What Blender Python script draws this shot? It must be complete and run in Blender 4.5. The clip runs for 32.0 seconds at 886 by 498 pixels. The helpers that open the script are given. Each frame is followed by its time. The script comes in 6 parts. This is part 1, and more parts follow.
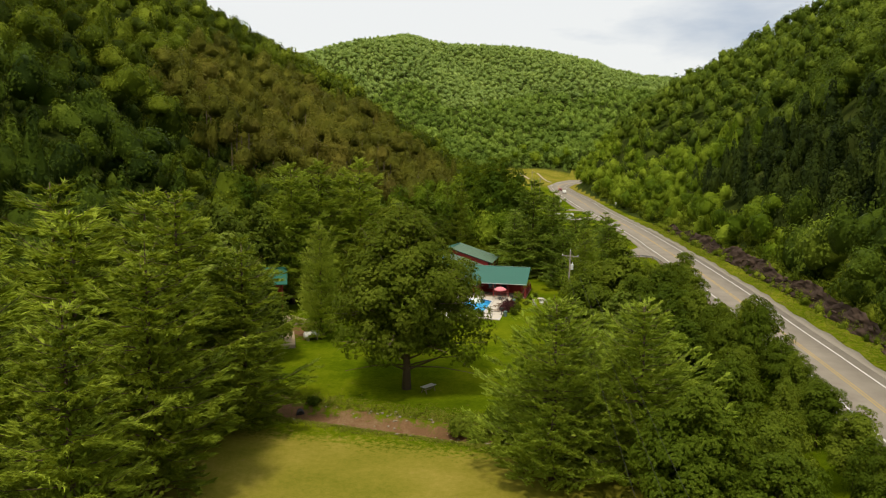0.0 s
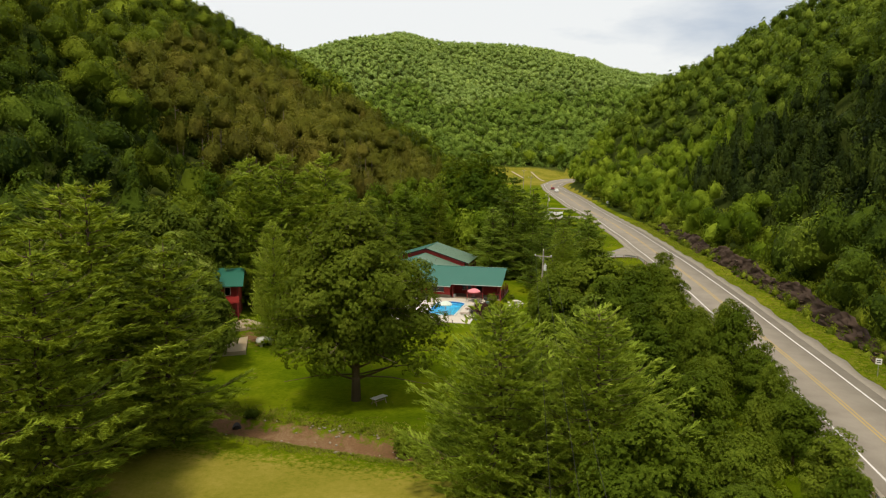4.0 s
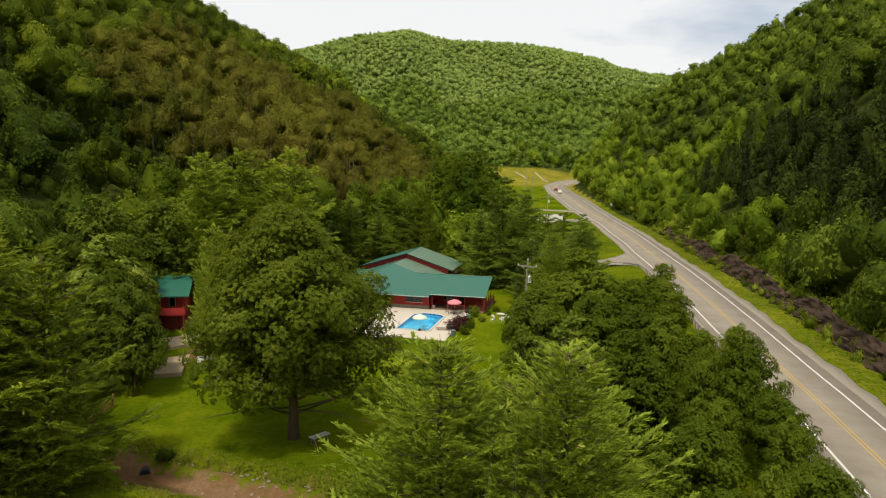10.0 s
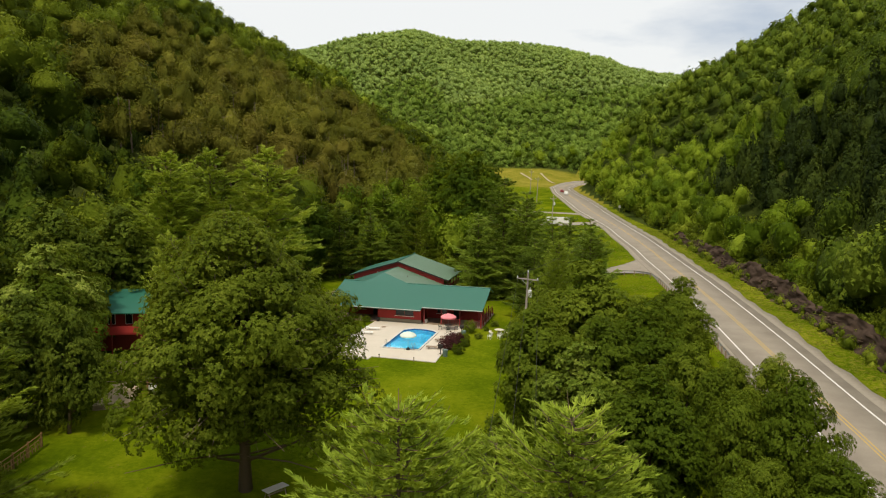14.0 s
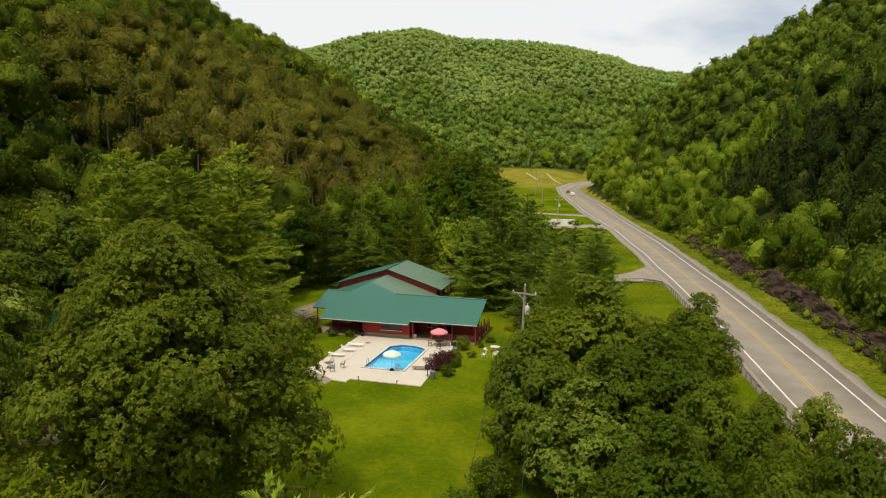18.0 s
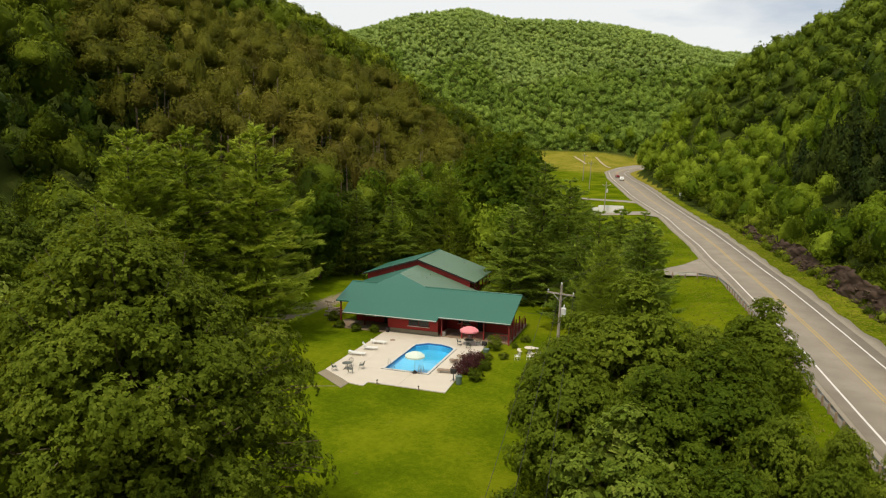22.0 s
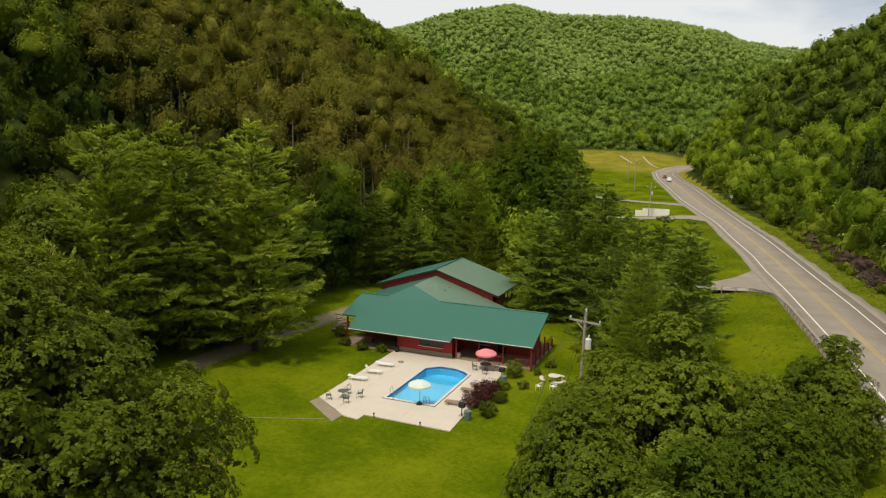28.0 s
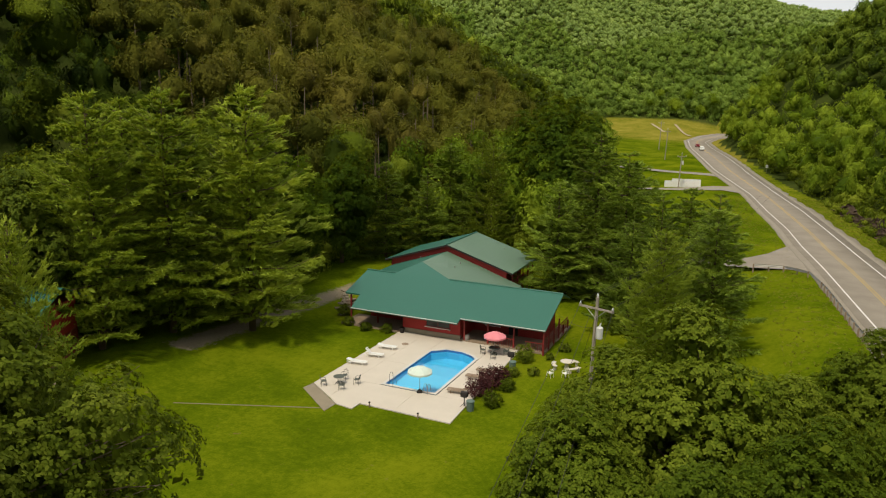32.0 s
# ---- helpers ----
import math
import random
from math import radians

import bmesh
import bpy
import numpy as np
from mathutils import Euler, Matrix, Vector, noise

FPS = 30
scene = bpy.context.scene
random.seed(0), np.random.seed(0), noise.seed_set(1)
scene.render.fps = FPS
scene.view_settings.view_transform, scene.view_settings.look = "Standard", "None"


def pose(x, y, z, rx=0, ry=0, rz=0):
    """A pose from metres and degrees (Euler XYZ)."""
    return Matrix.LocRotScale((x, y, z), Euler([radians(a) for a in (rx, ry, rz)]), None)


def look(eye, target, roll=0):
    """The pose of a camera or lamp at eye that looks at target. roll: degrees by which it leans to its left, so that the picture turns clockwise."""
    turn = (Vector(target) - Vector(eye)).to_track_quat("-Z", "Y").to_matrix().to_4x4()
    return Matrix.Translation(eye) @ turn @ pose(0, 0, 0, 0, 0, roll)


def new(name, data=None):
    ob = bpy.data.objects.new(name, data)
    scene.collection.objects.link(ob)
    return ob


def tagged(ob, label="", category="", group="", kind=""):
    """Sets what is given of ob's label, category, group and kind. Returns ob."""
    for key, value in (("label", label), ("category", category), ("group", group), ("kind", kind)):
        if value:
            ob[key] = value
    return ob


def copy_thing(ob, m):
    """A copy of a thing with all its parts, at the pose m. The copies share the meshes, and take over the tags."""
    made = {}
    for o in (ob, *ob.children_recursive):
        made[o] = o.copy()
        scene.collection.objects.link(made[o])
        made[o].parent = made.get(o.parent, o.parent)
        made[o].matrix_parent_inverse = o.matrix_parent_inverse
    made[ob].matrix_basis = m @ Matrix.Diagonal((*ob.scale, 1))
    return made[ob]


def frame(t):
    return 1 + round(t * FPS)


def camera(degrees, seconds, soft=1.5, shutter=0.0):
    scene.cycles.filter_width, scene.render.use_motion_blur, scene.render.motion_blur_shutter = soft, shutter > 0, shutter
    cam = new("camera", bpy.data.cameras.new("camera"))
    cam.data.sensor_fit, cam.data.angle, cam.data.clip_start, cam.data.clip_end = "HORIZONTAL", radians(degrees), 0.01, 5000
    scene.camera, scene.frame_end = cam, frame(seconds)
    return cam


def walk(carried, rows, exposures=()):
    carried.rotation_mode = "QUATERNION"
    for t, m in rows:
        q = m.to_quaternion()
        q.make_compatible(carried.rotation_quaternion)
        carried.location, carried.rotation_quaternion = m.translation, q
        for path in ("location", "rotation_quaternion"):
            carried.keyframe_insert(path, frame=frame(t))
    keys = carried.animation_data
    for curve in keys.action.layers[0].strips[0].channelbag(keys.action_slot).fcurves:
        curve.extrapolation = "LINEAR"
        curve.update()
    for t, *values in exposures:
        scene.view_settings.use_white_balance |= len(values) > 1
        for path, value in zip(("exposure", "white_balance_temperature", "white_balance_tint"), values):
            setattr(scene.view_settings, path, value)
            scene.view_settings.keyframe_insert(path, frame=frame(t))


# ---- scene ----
cam = camera(62.0, 32.0, soft=1.1)
PATH = [
    (0, (-0.422, 4.43, 26.946), (-0.857, 6.364, 26.683), 0.5),
    (0.5, (-0.162, 5.39, 26.901), (-0.595, 7.324, 26.635), 0.6),
    (1, (0.181, 6.263, 26.77), (-0.25, 8.198, 26.505), 0.6),
    (1.5, (0.68, 7.117, 26.677), (0.249, 9.051, 26.411), 0.6),
    (2, (1.127, 7.959, 26.678), (0.695, 9.893, 26.411), 0.7),
    (2.5, (1.598, 8.866, 26.527), (1.167, 10.801, 26.261), 0.6),
    (3, (2.208, 9.926, 26.294), (1.773, 11.86, 26.03), 0.4),
    (3.5, (2.711, 10.939, 26.2), (2.275, 12.873, 25.936), 0.5),
    (4, (3.128, 11.914, 26.146), (2.693, 13.848, 25.882), 0.5),
    (4.5, (3.476, 12.945, 26.041), (3.04, 14.879, 25.776), 0.5),
    (6.5, (4.405, 17.047, 25.765), (3.969, 18.981, 25.501), 0.8),
    (7, (4.567, 18.147, 25.724), (4.13, 20.081, 25.459), 0.8),
    (7.5, (4.656, 19.253, 25.654), (4.221, 21.187, 25.389), 0.8),
    (8, (4.812, 20.336, 25.616), (4.375, 22.269, 25.351), 0.9),
    (8.5, (4.9, 21.441, 25.545), (4.449, 23.372, 25.282), 0.9),
    (9, (4.947, 22.596, 25.536), (4.497, 24.527, 25.273), 1.0),
    (9.5, (4.999, 23.801, 25.506), (4.548, 25.732, 25.243), 1.0),
    (10, (5.027, 25.12, 25.589), (4.571, 27.049, 25.325), 1.0),
    (10.5, (5.103, 26.456, 25.573), (4.63, 28.382, 25.31), 0.9),
    (11, (5.088, 27.844, 25.54), (4.615, 29.769, 25.277), 0.9),
    (11.5, (5.037, 29.173, 25.5), (4.563, 31.098, 25.236), 0.9),
    (12, (4.885, 30.485, 25.485), (4.411, 32.41, 25.221), 1.0),
    (12.5, (4.768, 31.868, 25.459), (4.294, 33.793, 25.195), 0.9),
    (13, (4.681, 33.32, 25.406), (4.207, 35.245, 25.142), 0.9),
    (13.5, (4.577, 34.748, 25.343), (4.103, 36.673, 25.081), 0.8),
    (14, (4.456, 36.221, 25.263), (3.982, 38.146, 25.002), 0.9),
    (14.5, (4.38, 37.451, 25.186), (3.905, 39.377, 24.926), 1.0),
    (16.5, (4.26, 43.039, 25.171), (3.774, 44.962, 24.911), 0.8),
    (17, (4.301, 44.284, 25.129), (3.809, 46.206, 24.87), 0.9),
    (17.5, (4.258, 45.512, 25.085), (3.766, 47.433, 24.827), 0.9),
    (18, (4.159, 46.529, 25.008), (3.666, 48.45, 24.747), 0.9),
    (18.5, (4.078, 47.58, 24.95), (3.585, 49.499, 24.678), 0.9),
    (19, (4.016, 48.649, 25.069), (3.513, 50.563, 24.781), 1.1),
    (19.5, (4.075, 49.598, 25.015), (3.558, 51.506, 24.708), 0.9),
    (20, (4.113, 50.568, 24.985), (3.588, 52.473, 24.677), 1.1),
    (20.5, (4.089, 51.626, 25.014), (3.553, 53.528, 24.705), 1.0),
    (21, (4.109, 52.61, 25.125), (3.548, 54.504, 24.814), 1.1),
    (21.5, (4.038, 53.643, 25.03), (3.446, 55.528, 24.721), 1.1),
    (22, (3.972, 54.649, 24.953), (3.359, 56.527, 24.644), 1.1),
    (22.5, (3.88, 55.769, 24.981), (3.251, 57.642, 24.67), 1.2),
    (23, (3.858, 56.68, 24.999), (3.222, 58.551, 24.687), 1.1),
    (23.5, (3.866, 57.616, 24.96), (3.222, 59.483, 24.649), 1.1),
    (24, (3.864, 58.554, 25.02), (3.209, 60.417, 24.707), 1.2),
    (24.5, (3.833, 59.458, 25.004), (3.169, 61.318, 24.69), 1.2),
    (25, (3.839, 60.255, 25.032), (3.174, 62.115, 24.718), 1.1),
    (25.5, (3.867, 61.125, 25.056), (3.2, 62.984, 24.739), 1.2),
    (27.5, (3.908, 64.246, 25.039), (3.196, 66.088, 24.722), 1.2),
    (28, (3.856, 65.112, 24.998), (3.129, 66.948, 24.681), 1.3),
    (28.5, (3.961, 65.742, 25.049), (3.222, 67.573, 24.731), 1.2),
    (29, (4.0, 66.425, 25.039), (3.252, 68.251, 24.714), 1.2),
    (29.5, (4.143, 67.258, 24.879), (3.386, 69.078, 24.542), 1.2),
    (30, (4.103, 68.108, 24.796), (3.339, 69.922, 24.445), 1.2),
    (30.5, (4.101, 68.853, 24.856), (3.329, 70.661, 24.489), 1.2),
    (31, (4.006, 69.624, 24.898), (3.228, 71.426, 24.516), 1.3),
    (31.5, (4.061, 70.236, 24.814), (3.274, 72.032, 24.422), 1.2),
    (32, (4.012, 70.934, 24.828), (3.218, 72.726, 24.427), 1.1),
]
walk(cam, [(t, look(eye, target, roll)) for t, eye, target, roll in PATH],
     exposures=[(0.0, -0.06), (4.5, -0.03), (8.0, 0.0), (18.0, -0.04), (25.0, -0.09), (32.0, -0.20)])

# ==== world, sun and exposure ====
world = bpy.data.worlds.new("sky")
scene.world = world
world.use_nodes = True
wn, wl = world.node_tree.nodes, world.node_tree.links
wn.clear()
SUN_EL, SUN_AZ = 60.0, 184.0
sky = wn.new("ShaderNodeTexSky")
sky.sky_type = 'NISHITA'
sky.sun_disc = False
sky.sun_elevation, sky.sun_rotation = radians(SUN_EL), radians(SUN_AZ)
sky.air_density, sky.dust_density = 1.0, 2.5
tc = wn.new("ShaderNodeTexCoord")
mp = wn.new("ShaderNodeMapping")
mp.inputs["Scale"].default_value = (1.0, 1.0, 3.2)
mp.inputs["Location"].default_value = (0.55, 0.2, 0.1)
cn = wn.new("ShaderNodeTexNoise")
cn.inputs["Scale"].default_value, cn.inputs["Detail"].default_value, cn.inputs["Roughness"].default_value = 1.9, 7.0, 0.52
cr = wn.new("ShaderNodeValToRGB")
cr.color_ramp.elements[0].position, cr.color_ramp.elements[0].color = 0.33, (6.3, 7.1, 8.2, 1)
cr.color_ramp.elements[1].position, cr.color_ramp.elements[1].color = 0.46, (11.2, 11.3, 11.1, 1)
mixc = wn.new("ShaderNodeMix")
mixc.data_type = 'RGBA'
mixc.inputs["Factor"].default_value = 0.86
bg = wn.new("ShaderNodeBackground")
bg.inputs["Strength"].default_value = 0.090
wo = wn.new("ShaderNodeOutputWorld")
wl.new(tc.outputs["Generated"], mp.inputs["Vector"])
wl.new(mp.outputs["Vector"], cn.inputs["Vector"])
wl.new(cn.outputs["Fac"], cr.inputs["Fac"])
wl.new(sky.outputs["Color"], mixc.inputs["A"])
wl.new(cr.outputs["Color"], mixc.inputs["B"])
wl.new(mixc.outputs["Result"], bg.inputs["Color"])
wl.new(bg.outputs["Background"], wo.inputs["Surface"])

sun_data = bpy.data.lights.new("sun", 'SUN')
sun_data.energy, sun_data.angle, sun_data.color = 3.1, radians(6), (1.0, 0.90, 0.70)
sun = new("sun", sun_data)
_a = radians(SUN_AZ)
sun.matrix_world = look((math.sin(_a) * 300, math.cos(_a) * 300, 300 * math.tan(radians(SUN_EL))), (0, 0, 0))


# ==== materials ====
def material(name):
    m = bpy.data.materials.new(name)
    m.use_nodes = True
    nt = m.node_tree
    nt.nodes.clear()
    out = nt.nodes.new("ShaderNodeOutputMaterial")
    return m, nt, out


def noise_node(nt, scale, detail=4.0, rough=0.55, vec=None):
    n = nt.nodes.new("ShaderNodeTexNoise")
    n.inputs["Scale"].default_value, n.inputs["Detail"].default_value, n.inputs["Roughness"].default_value = scale, detail, rough
    if vec is not None:
        nt.links.new(vec, n.inputs["Vector"])
    return n.outputs["Fac"]


def ramp(nt, fac, stops):
    r = nt.nodes.new("ShaderNodeValToRGB")
    el = r.color_ramp.elements
    while len(el) < len(stops):
        el.new(0.5)
    for e, (p, c) in zip(el, stops):
        e.position, e.color = p, (*c, 1)
    nt.links.new(fac, r.inputs["Fac"])
    return r.outputs["Color"]


def mix(nt, fac, a, b, blend='MIX'):
    n = nt.nodes.new("ShaderNodeMix")
    n.data_type, n.blend_type = 'RGBA', blend
    for sock, v in (("Factor", fac), ("A", a), ("B", b)):
        i = n.inputs[sock] if sock == "Factor" else [s for s in n.inputs if s.name == sock and s.type == 'RGBA'][0]
        if hasattr(v, "links"):
            nt.links.new(v, i)
        elif sock == "Factor":
            i.default_value = v
        else:
            i.default_value = (*v, 1)
    return [s for s in n.outputs if s.type == 'RGBA'][0]


def math_node(nt, op, a, b=0.0):
    n = nt.nodes.new("ShaderNodeMath")
    n.operation = op
    for i, v in enumerate((a, b)):
        if hasattr(v, "links"):
            nt.links.new(v, n.inputs[i])
        else:
            n.inputs[i].default_value = v
    return n.outputs[0]


def position(nt):
    return nt.nodes.new("ShaderNodeNewGeometry").outputs["Position"]


def principled(nt, out, color, rough=0.8, metal=0.0, bump=None, strength=0.3, dist=0.02, spec=0.5):
    p = nt.nodes.new("ShaderNodeBsdfPrincipled")
    if hasattr(color, "links"):
        nt.links.new(color, p.inputs["Base Color"])
    else:
        p.inputs["Base Color"].default_value = (*color, 1)
    if hasattr(rough, "links"):
        nt.links.new(rough, p.inputs["Roughness"])
    else:
        p.inputs["Roughness"].default_value = rough
    p.inputs["Metallic"].default_value = metal
    p.inputs["Specular IOR Level"].default_value = spec
    if bump is not None:
        b = nt.nodes.new("ShaderNodeBump")
        b.inputs["Strength"].default_value, b.inputs["Distance"].default_value = strength, dist
        nt.links.new(bump, b.inputs["Height"])
        nt.links.new(b.outputs["Normal"], p.inputs["Normal"])
    nt.links.new(p.outputs["BSDF"], out.inputs["Surface"])
    return p


def plain(name, color, rough=0.7, metal=0.0, vary=0.15, scale=3.0, bump=0.0, spec=0.5):
    """A painted or bare surface with faint blotches at two scales."""
    m, nt, out = material(name)
    pos = position(nt)
    big = noise_node(nt, scale * 0.25, 3, 0.6, pos)
    fine = noise_node(nt, scale * 6, 5, 0.65, pos)
    lo, hi = [c * (1 - vary) for c in color], [min(1, c * (1 + vary)) for c in color]
    col = mix(nt, math_node(nt, 'ADD', math_node(nt, 'MULTIPLY', big, 0.6), math_node(nt, 'MULTIPLY', fine, 0.4)), lo, hi)
    principled(nt, out, col, rough, metal, fine if bump else None, bump, 0.01, spec)
    return m


def leaf_material(name, dark, mid, light, tree_scale=0.11, through_light=0.35, tint=None, bumpy=False, by_tree=0.0):
    """Leaves: hue by leaf, by tree and by stand; part of the light comes through."""
    m, nt, out = material(name)
    geo = nt.nodes.new("ShaderNodeNewGeometry")
    info = nt.nodes.new("ShaderNodeObjectInfo")
    stand = noise_node(nt, tree_scale, 2, 0.5, geo.outputs["Position"])
    wide = noise_node(nt, 0.012, 3, 0.5, geo.outputs["Position"])
    s = math_node(nt, 'ADD', math_node(nt, 'MULTIPLY', geo.outputs["Random Per Island"], 0.36), math_node(nt, 'MULTIPLY', stand, 0.85))
    s = math_node(nt, 'ADD', s, math_node(nt, 'MULTIPLY', info.outputs["Random"], 0.30))
    s = math_node(nt, 'SUBTRACT', math_node(nt, 'ADD', s, math_node(nt, 'MULTIPLY', wide, 0.5)), 0.50)
    if by_tree:
        tone = nt.nodes.new("ShaderNodeAttribute")
        tone.attribute_name = "tone"
        s = math_node(nt, 'ADD', s, math_node(nt, 'MULTIPLY', math_node(nt, 'SUBTRACT', tone.outputs["Fac"], 0.5), by_tree))
    col = ramp(nt, s, [(0.12, dark), (0.5, mid), (0.92, light)])
    if tint:
        patch = noise_node(nt, 0.05, 2, 0.5, geo.outputs["Position"])
        f = nt.nodes.new("ShaderNodeMapRange")
        f.inputs["From Min"].default_value, f.inputs["From Max"].default_value = 0.5, 0.66
        nt.links.new(patch, f.inputs["Value"])
        col = mix(nt, math_node(nt, 'MULTIPLY', f.outputs[0], 0.28), col, tint)
    grain = noise_node(nt, 2.6, 4, 0.7, geo.outputs["Position"])
    bump = nt.nodes.new("ShaderNodeBump")
    bump.inputs["Strength"].default_value, bump.inputs["Distance"].default_value = 0.9, 0.45
    nt.links.new(grain, bump.inputs["Height"])
    col = mix(nt, 0.22, col, ramp(nt, grain, [(0.3, (0.25, 0.27, 0.25)), (0.72, (1.0, 1.0, 1.0))]), 'MULTIPLY') if bumpy else col
    d = nt.nodes.new("ShaderNodeBsdfPrincipled")
    if bumpy:
        nt.links.new(bump.outputs["Normal"], d.inputs["Normal"])
    d.inputs["Roughness"].default_value = 0.62
    d.inputs["Specular IOR Level"].default_value = 0.05
    nt.links.new(col, d.inputs["Base Color"])
    tr = nt.nodes.new("ShaderNodeBsdfTranslucent")
    warm = mix(nt, 0.5, col, tuple(min(1, c * f) for c, f in zip(light, (1.5, 1.35, 0.5))))
    nt.links.new(warm, tr.inputs["Color"])
    ms = nt.nodes.new("ShaderNodeMixShader")
    ms.inputs[0].default_value = through_light
    nt.links.new(d.outputs["BSDF"], ms.inputs[1])
    nt.links.new(tr.outputs["BSDF"], ms.inputs[2])
    nt.links.new(ms.outputs[0], out.inputs["Surface"])
    return m


M_LEAF = leaf_material("broadleaf", (0.032, 0.058, 0.003), (0.085, 0.126, 0.008), (0.202, 0.248, 0.022), 0.11, 0.30)
M_WOOD = leaf_material("hillside_broadleaf", (0.034, 0.054, 0.004), (0.128, 0.174, 0.010), (0.320, 0.375, 0.032), 0.11, 0.20, None, True, 0.45)
M_SAPLING = leaf_material("sapling_leaf", (0.038, 0.072, 0.005), (0.134, 0.208, 0.010), (0.310, 0.400, 0.030), 0.11, 0.25, None, True, 0.55)
# hillside leaf green darkened: shade on the slopes is put into this colour
M_SHADESLOPE = leaf_material("shaded_slope_broadleaf", (0.026, 0.047, 0.006), (0.082, 0.126, 0.010), (0.194, 0.257, 0.024), 0.11, 0.18, None, True, 0.5)
# hemlock green made darker still, the hollow's shade worked into the needles
M_SHADEHEMLOCK = leaf_material("shaded_hemlock_needle", (0.014, 0.025, 0.006), (0.040, 0.062, 0.010), (0.094, 0.127, 0.017), 0.11, 0.12, None, True, 0.5)
# far leaf tones: haze is mixed into the colour, more on the upper hill
M_HAZELOW = leaf_material("hazed_valley_broadleaf", (0.098, 0.162, 0.030), (0.185, 0.278, 0.046), (0.315, 0.420, 0.075), 0.03, 0.35, None, True, 0.3)
M_HAZEHIGH = leaf_material("hazed_far_broadleaf", (0.165, 0.245, 0.070), (0.270, 0.370, 0.098), (0.400, 0.500, 0.135), 0.03, 0.35, None, True, 0.22)
M_MAPLE = leaf_material("maple_leaf", (0.036, 0.058, 0.004), (0.082, 0.115, 0.007), (0.190, 0.229, 0.023), 0.3, 0.32)
# leaf green darkened to carry the shade under the hill
M_SHADELEAF = leaf_material("shaded_broadleaf", (0.023, 0.040, 0.004), (0.073, 0.106, 0.010), (0.188, 0.231, 0.025), 0.3, 0.25)
M_PINE = leaf_material("pine_needle", (0.048, 0.077, 0.005), (0.174, 0.234, 0.020), (0.437, 0.518, 0.054), 0.3, 0.25)
M_YPINE = leaf_material("young_pine_needle", (0.108, 0.172, 0.013), (0.256, 0.343, 0.035), (0.437, 0.503, 0.065), 0.3, 0.28)
M_SPRUCE = leaf_material("dark_conifer_needle", (0.046, 0.080, 0.010), (0.172, 0.253, 0.031), (0.420, 0.528, 0.072), 0.3, 0.25)
M_BROWN = leaf_material("browned_pine_needle", (0.064, 0.076, 0.009), (0.141, 0.146, 0.016), (0.246, 0.238, 0.032), 0.16, 0.18, (0.150, 0.078, 0.024), True, 0.35)
M_PALE = leaf_material("pale_leaf", (0.057, 0.095, 0.007), (0.157, 0.209, 0.025), (0.332, 0.364, 0.074), 0.6, 0.15)
M_TUFT = leaf_material("rough_grass", (0.080, 0.105, 0.010), (0.165, 0.180, 0.020), (0.290, 0.270, 0.060), 0.8, 0.2)
M_PLUM = leaf_material("plum_leaf", (0.030, 0.010, 0.012), (0.065, 0.022, 0.024), (0.12, 0.045, 0.04), 0.5, 0.2)
M_TWIG = plain("grey_brown_twig", (0.17, 0.13, 0.085), 0.95, 0, 0.3, 3.0, 0.3)
M_BARK = plain("bark", (0.105, 0.070, 0.042), 0.95, 0, 0.4, 3.0, 0.6)


def ground_material():
    m, nt, out = material("grass_and_soil")
    pos = position(nt)
    a = noise_node(nt, 0.09, 5, 0.6, pos)
    b = noise_node(nt, 1.7, 6, 0.78, pos)
    c = noise_node(nt, 9.0, 4, 0.7, pos)
    s = math_node(nt, 'ADD', math_node(nt, 'MULTIPLY', a, 0.55), math_node(nt, 'MULTIPLY', b, 0.3))
    s = math_node(nt, 'ADD', s, math_node(nt, 'MULTIPLY', c, 0.22))
    green = ramp(nt, s, [(0.40, (0.042, 0.070, 0.002)), (0.52, (0.084, 0.120, 0.003)), (0.64, (0.152, 0.178, 0.006))])
    dry = ramp(nt, s, [(0.38, (0.118, 0.130, 0.010)), (0.54, (0.215, 0.190, 0.026)), (0.68, (0.300, 0.240, 0.050))])
    wood = ramp(nt, s, [(0.36, (0.022, 0.034, 0.007)), (0.55, (0.046, 0.062, 0.012)), (0.72, (0.080, 0.090, 0.022))])
    at = nt.nodes.new("ShaderNodeAttribute")
    at.attribute_name = "cover"
    sep = nt.nodes.new("ShaderNodeSeparateColor")
    nt.links.new(at.outputs["Color"], sep.inputs[0])
    soil = ramp(nt, s, [(0.36, (0.085, 0.048, 0.024)), (0.55, (0.165, 0.092, 0.046)), (0.7, (0.27, 0.19, 0.11))])
    gravel = ramp(nt, c, [(0.3, (0.15, 0.12, 0.08)), (0.7, (0.31, 0.26, 0.18))])
    edge = math_node(nt, 'MULTIPLY', math_node(nt, 'SUBTRACT', b, 0.5), 1.5)

    def cut(ch):
        f = nt.nodes.new("ShaderNodeMapRange")
        f.inputs["From Min"].default_value, f.inputs["From Max"].default_value = 0.35, 0.65
        nt.links.new(math_node(nt, 'ADD', ch, edge), f.inputs["Value"])
        return f.outputs[0]
    col = mix(nt, cut(sep.outputs["Red"]), green, dry)
    col = mix(nt, cut(sep.outputs["Green"]), col, wood)
    ragged = math_node(nt, 'ADD', sep.outputs["Blue"], math_node(nt, 'MULTIPLY', math_node(nt, 'SUBTRACT', noise_node(nt, 0.8, 4, 0.6, pos), 0.5), 1.6))
    col = mix(nt, cut(ragged), col, soil)
    col = mix(nt, cut(at.outputs["Alpha"]), gravel, col)
    principled(nt, out, col, 0.95, 0, math_node(nt, 'ADD', b, c), 0.6, 0.06, 0.0)
    return m


M_GROUND = ground_material()


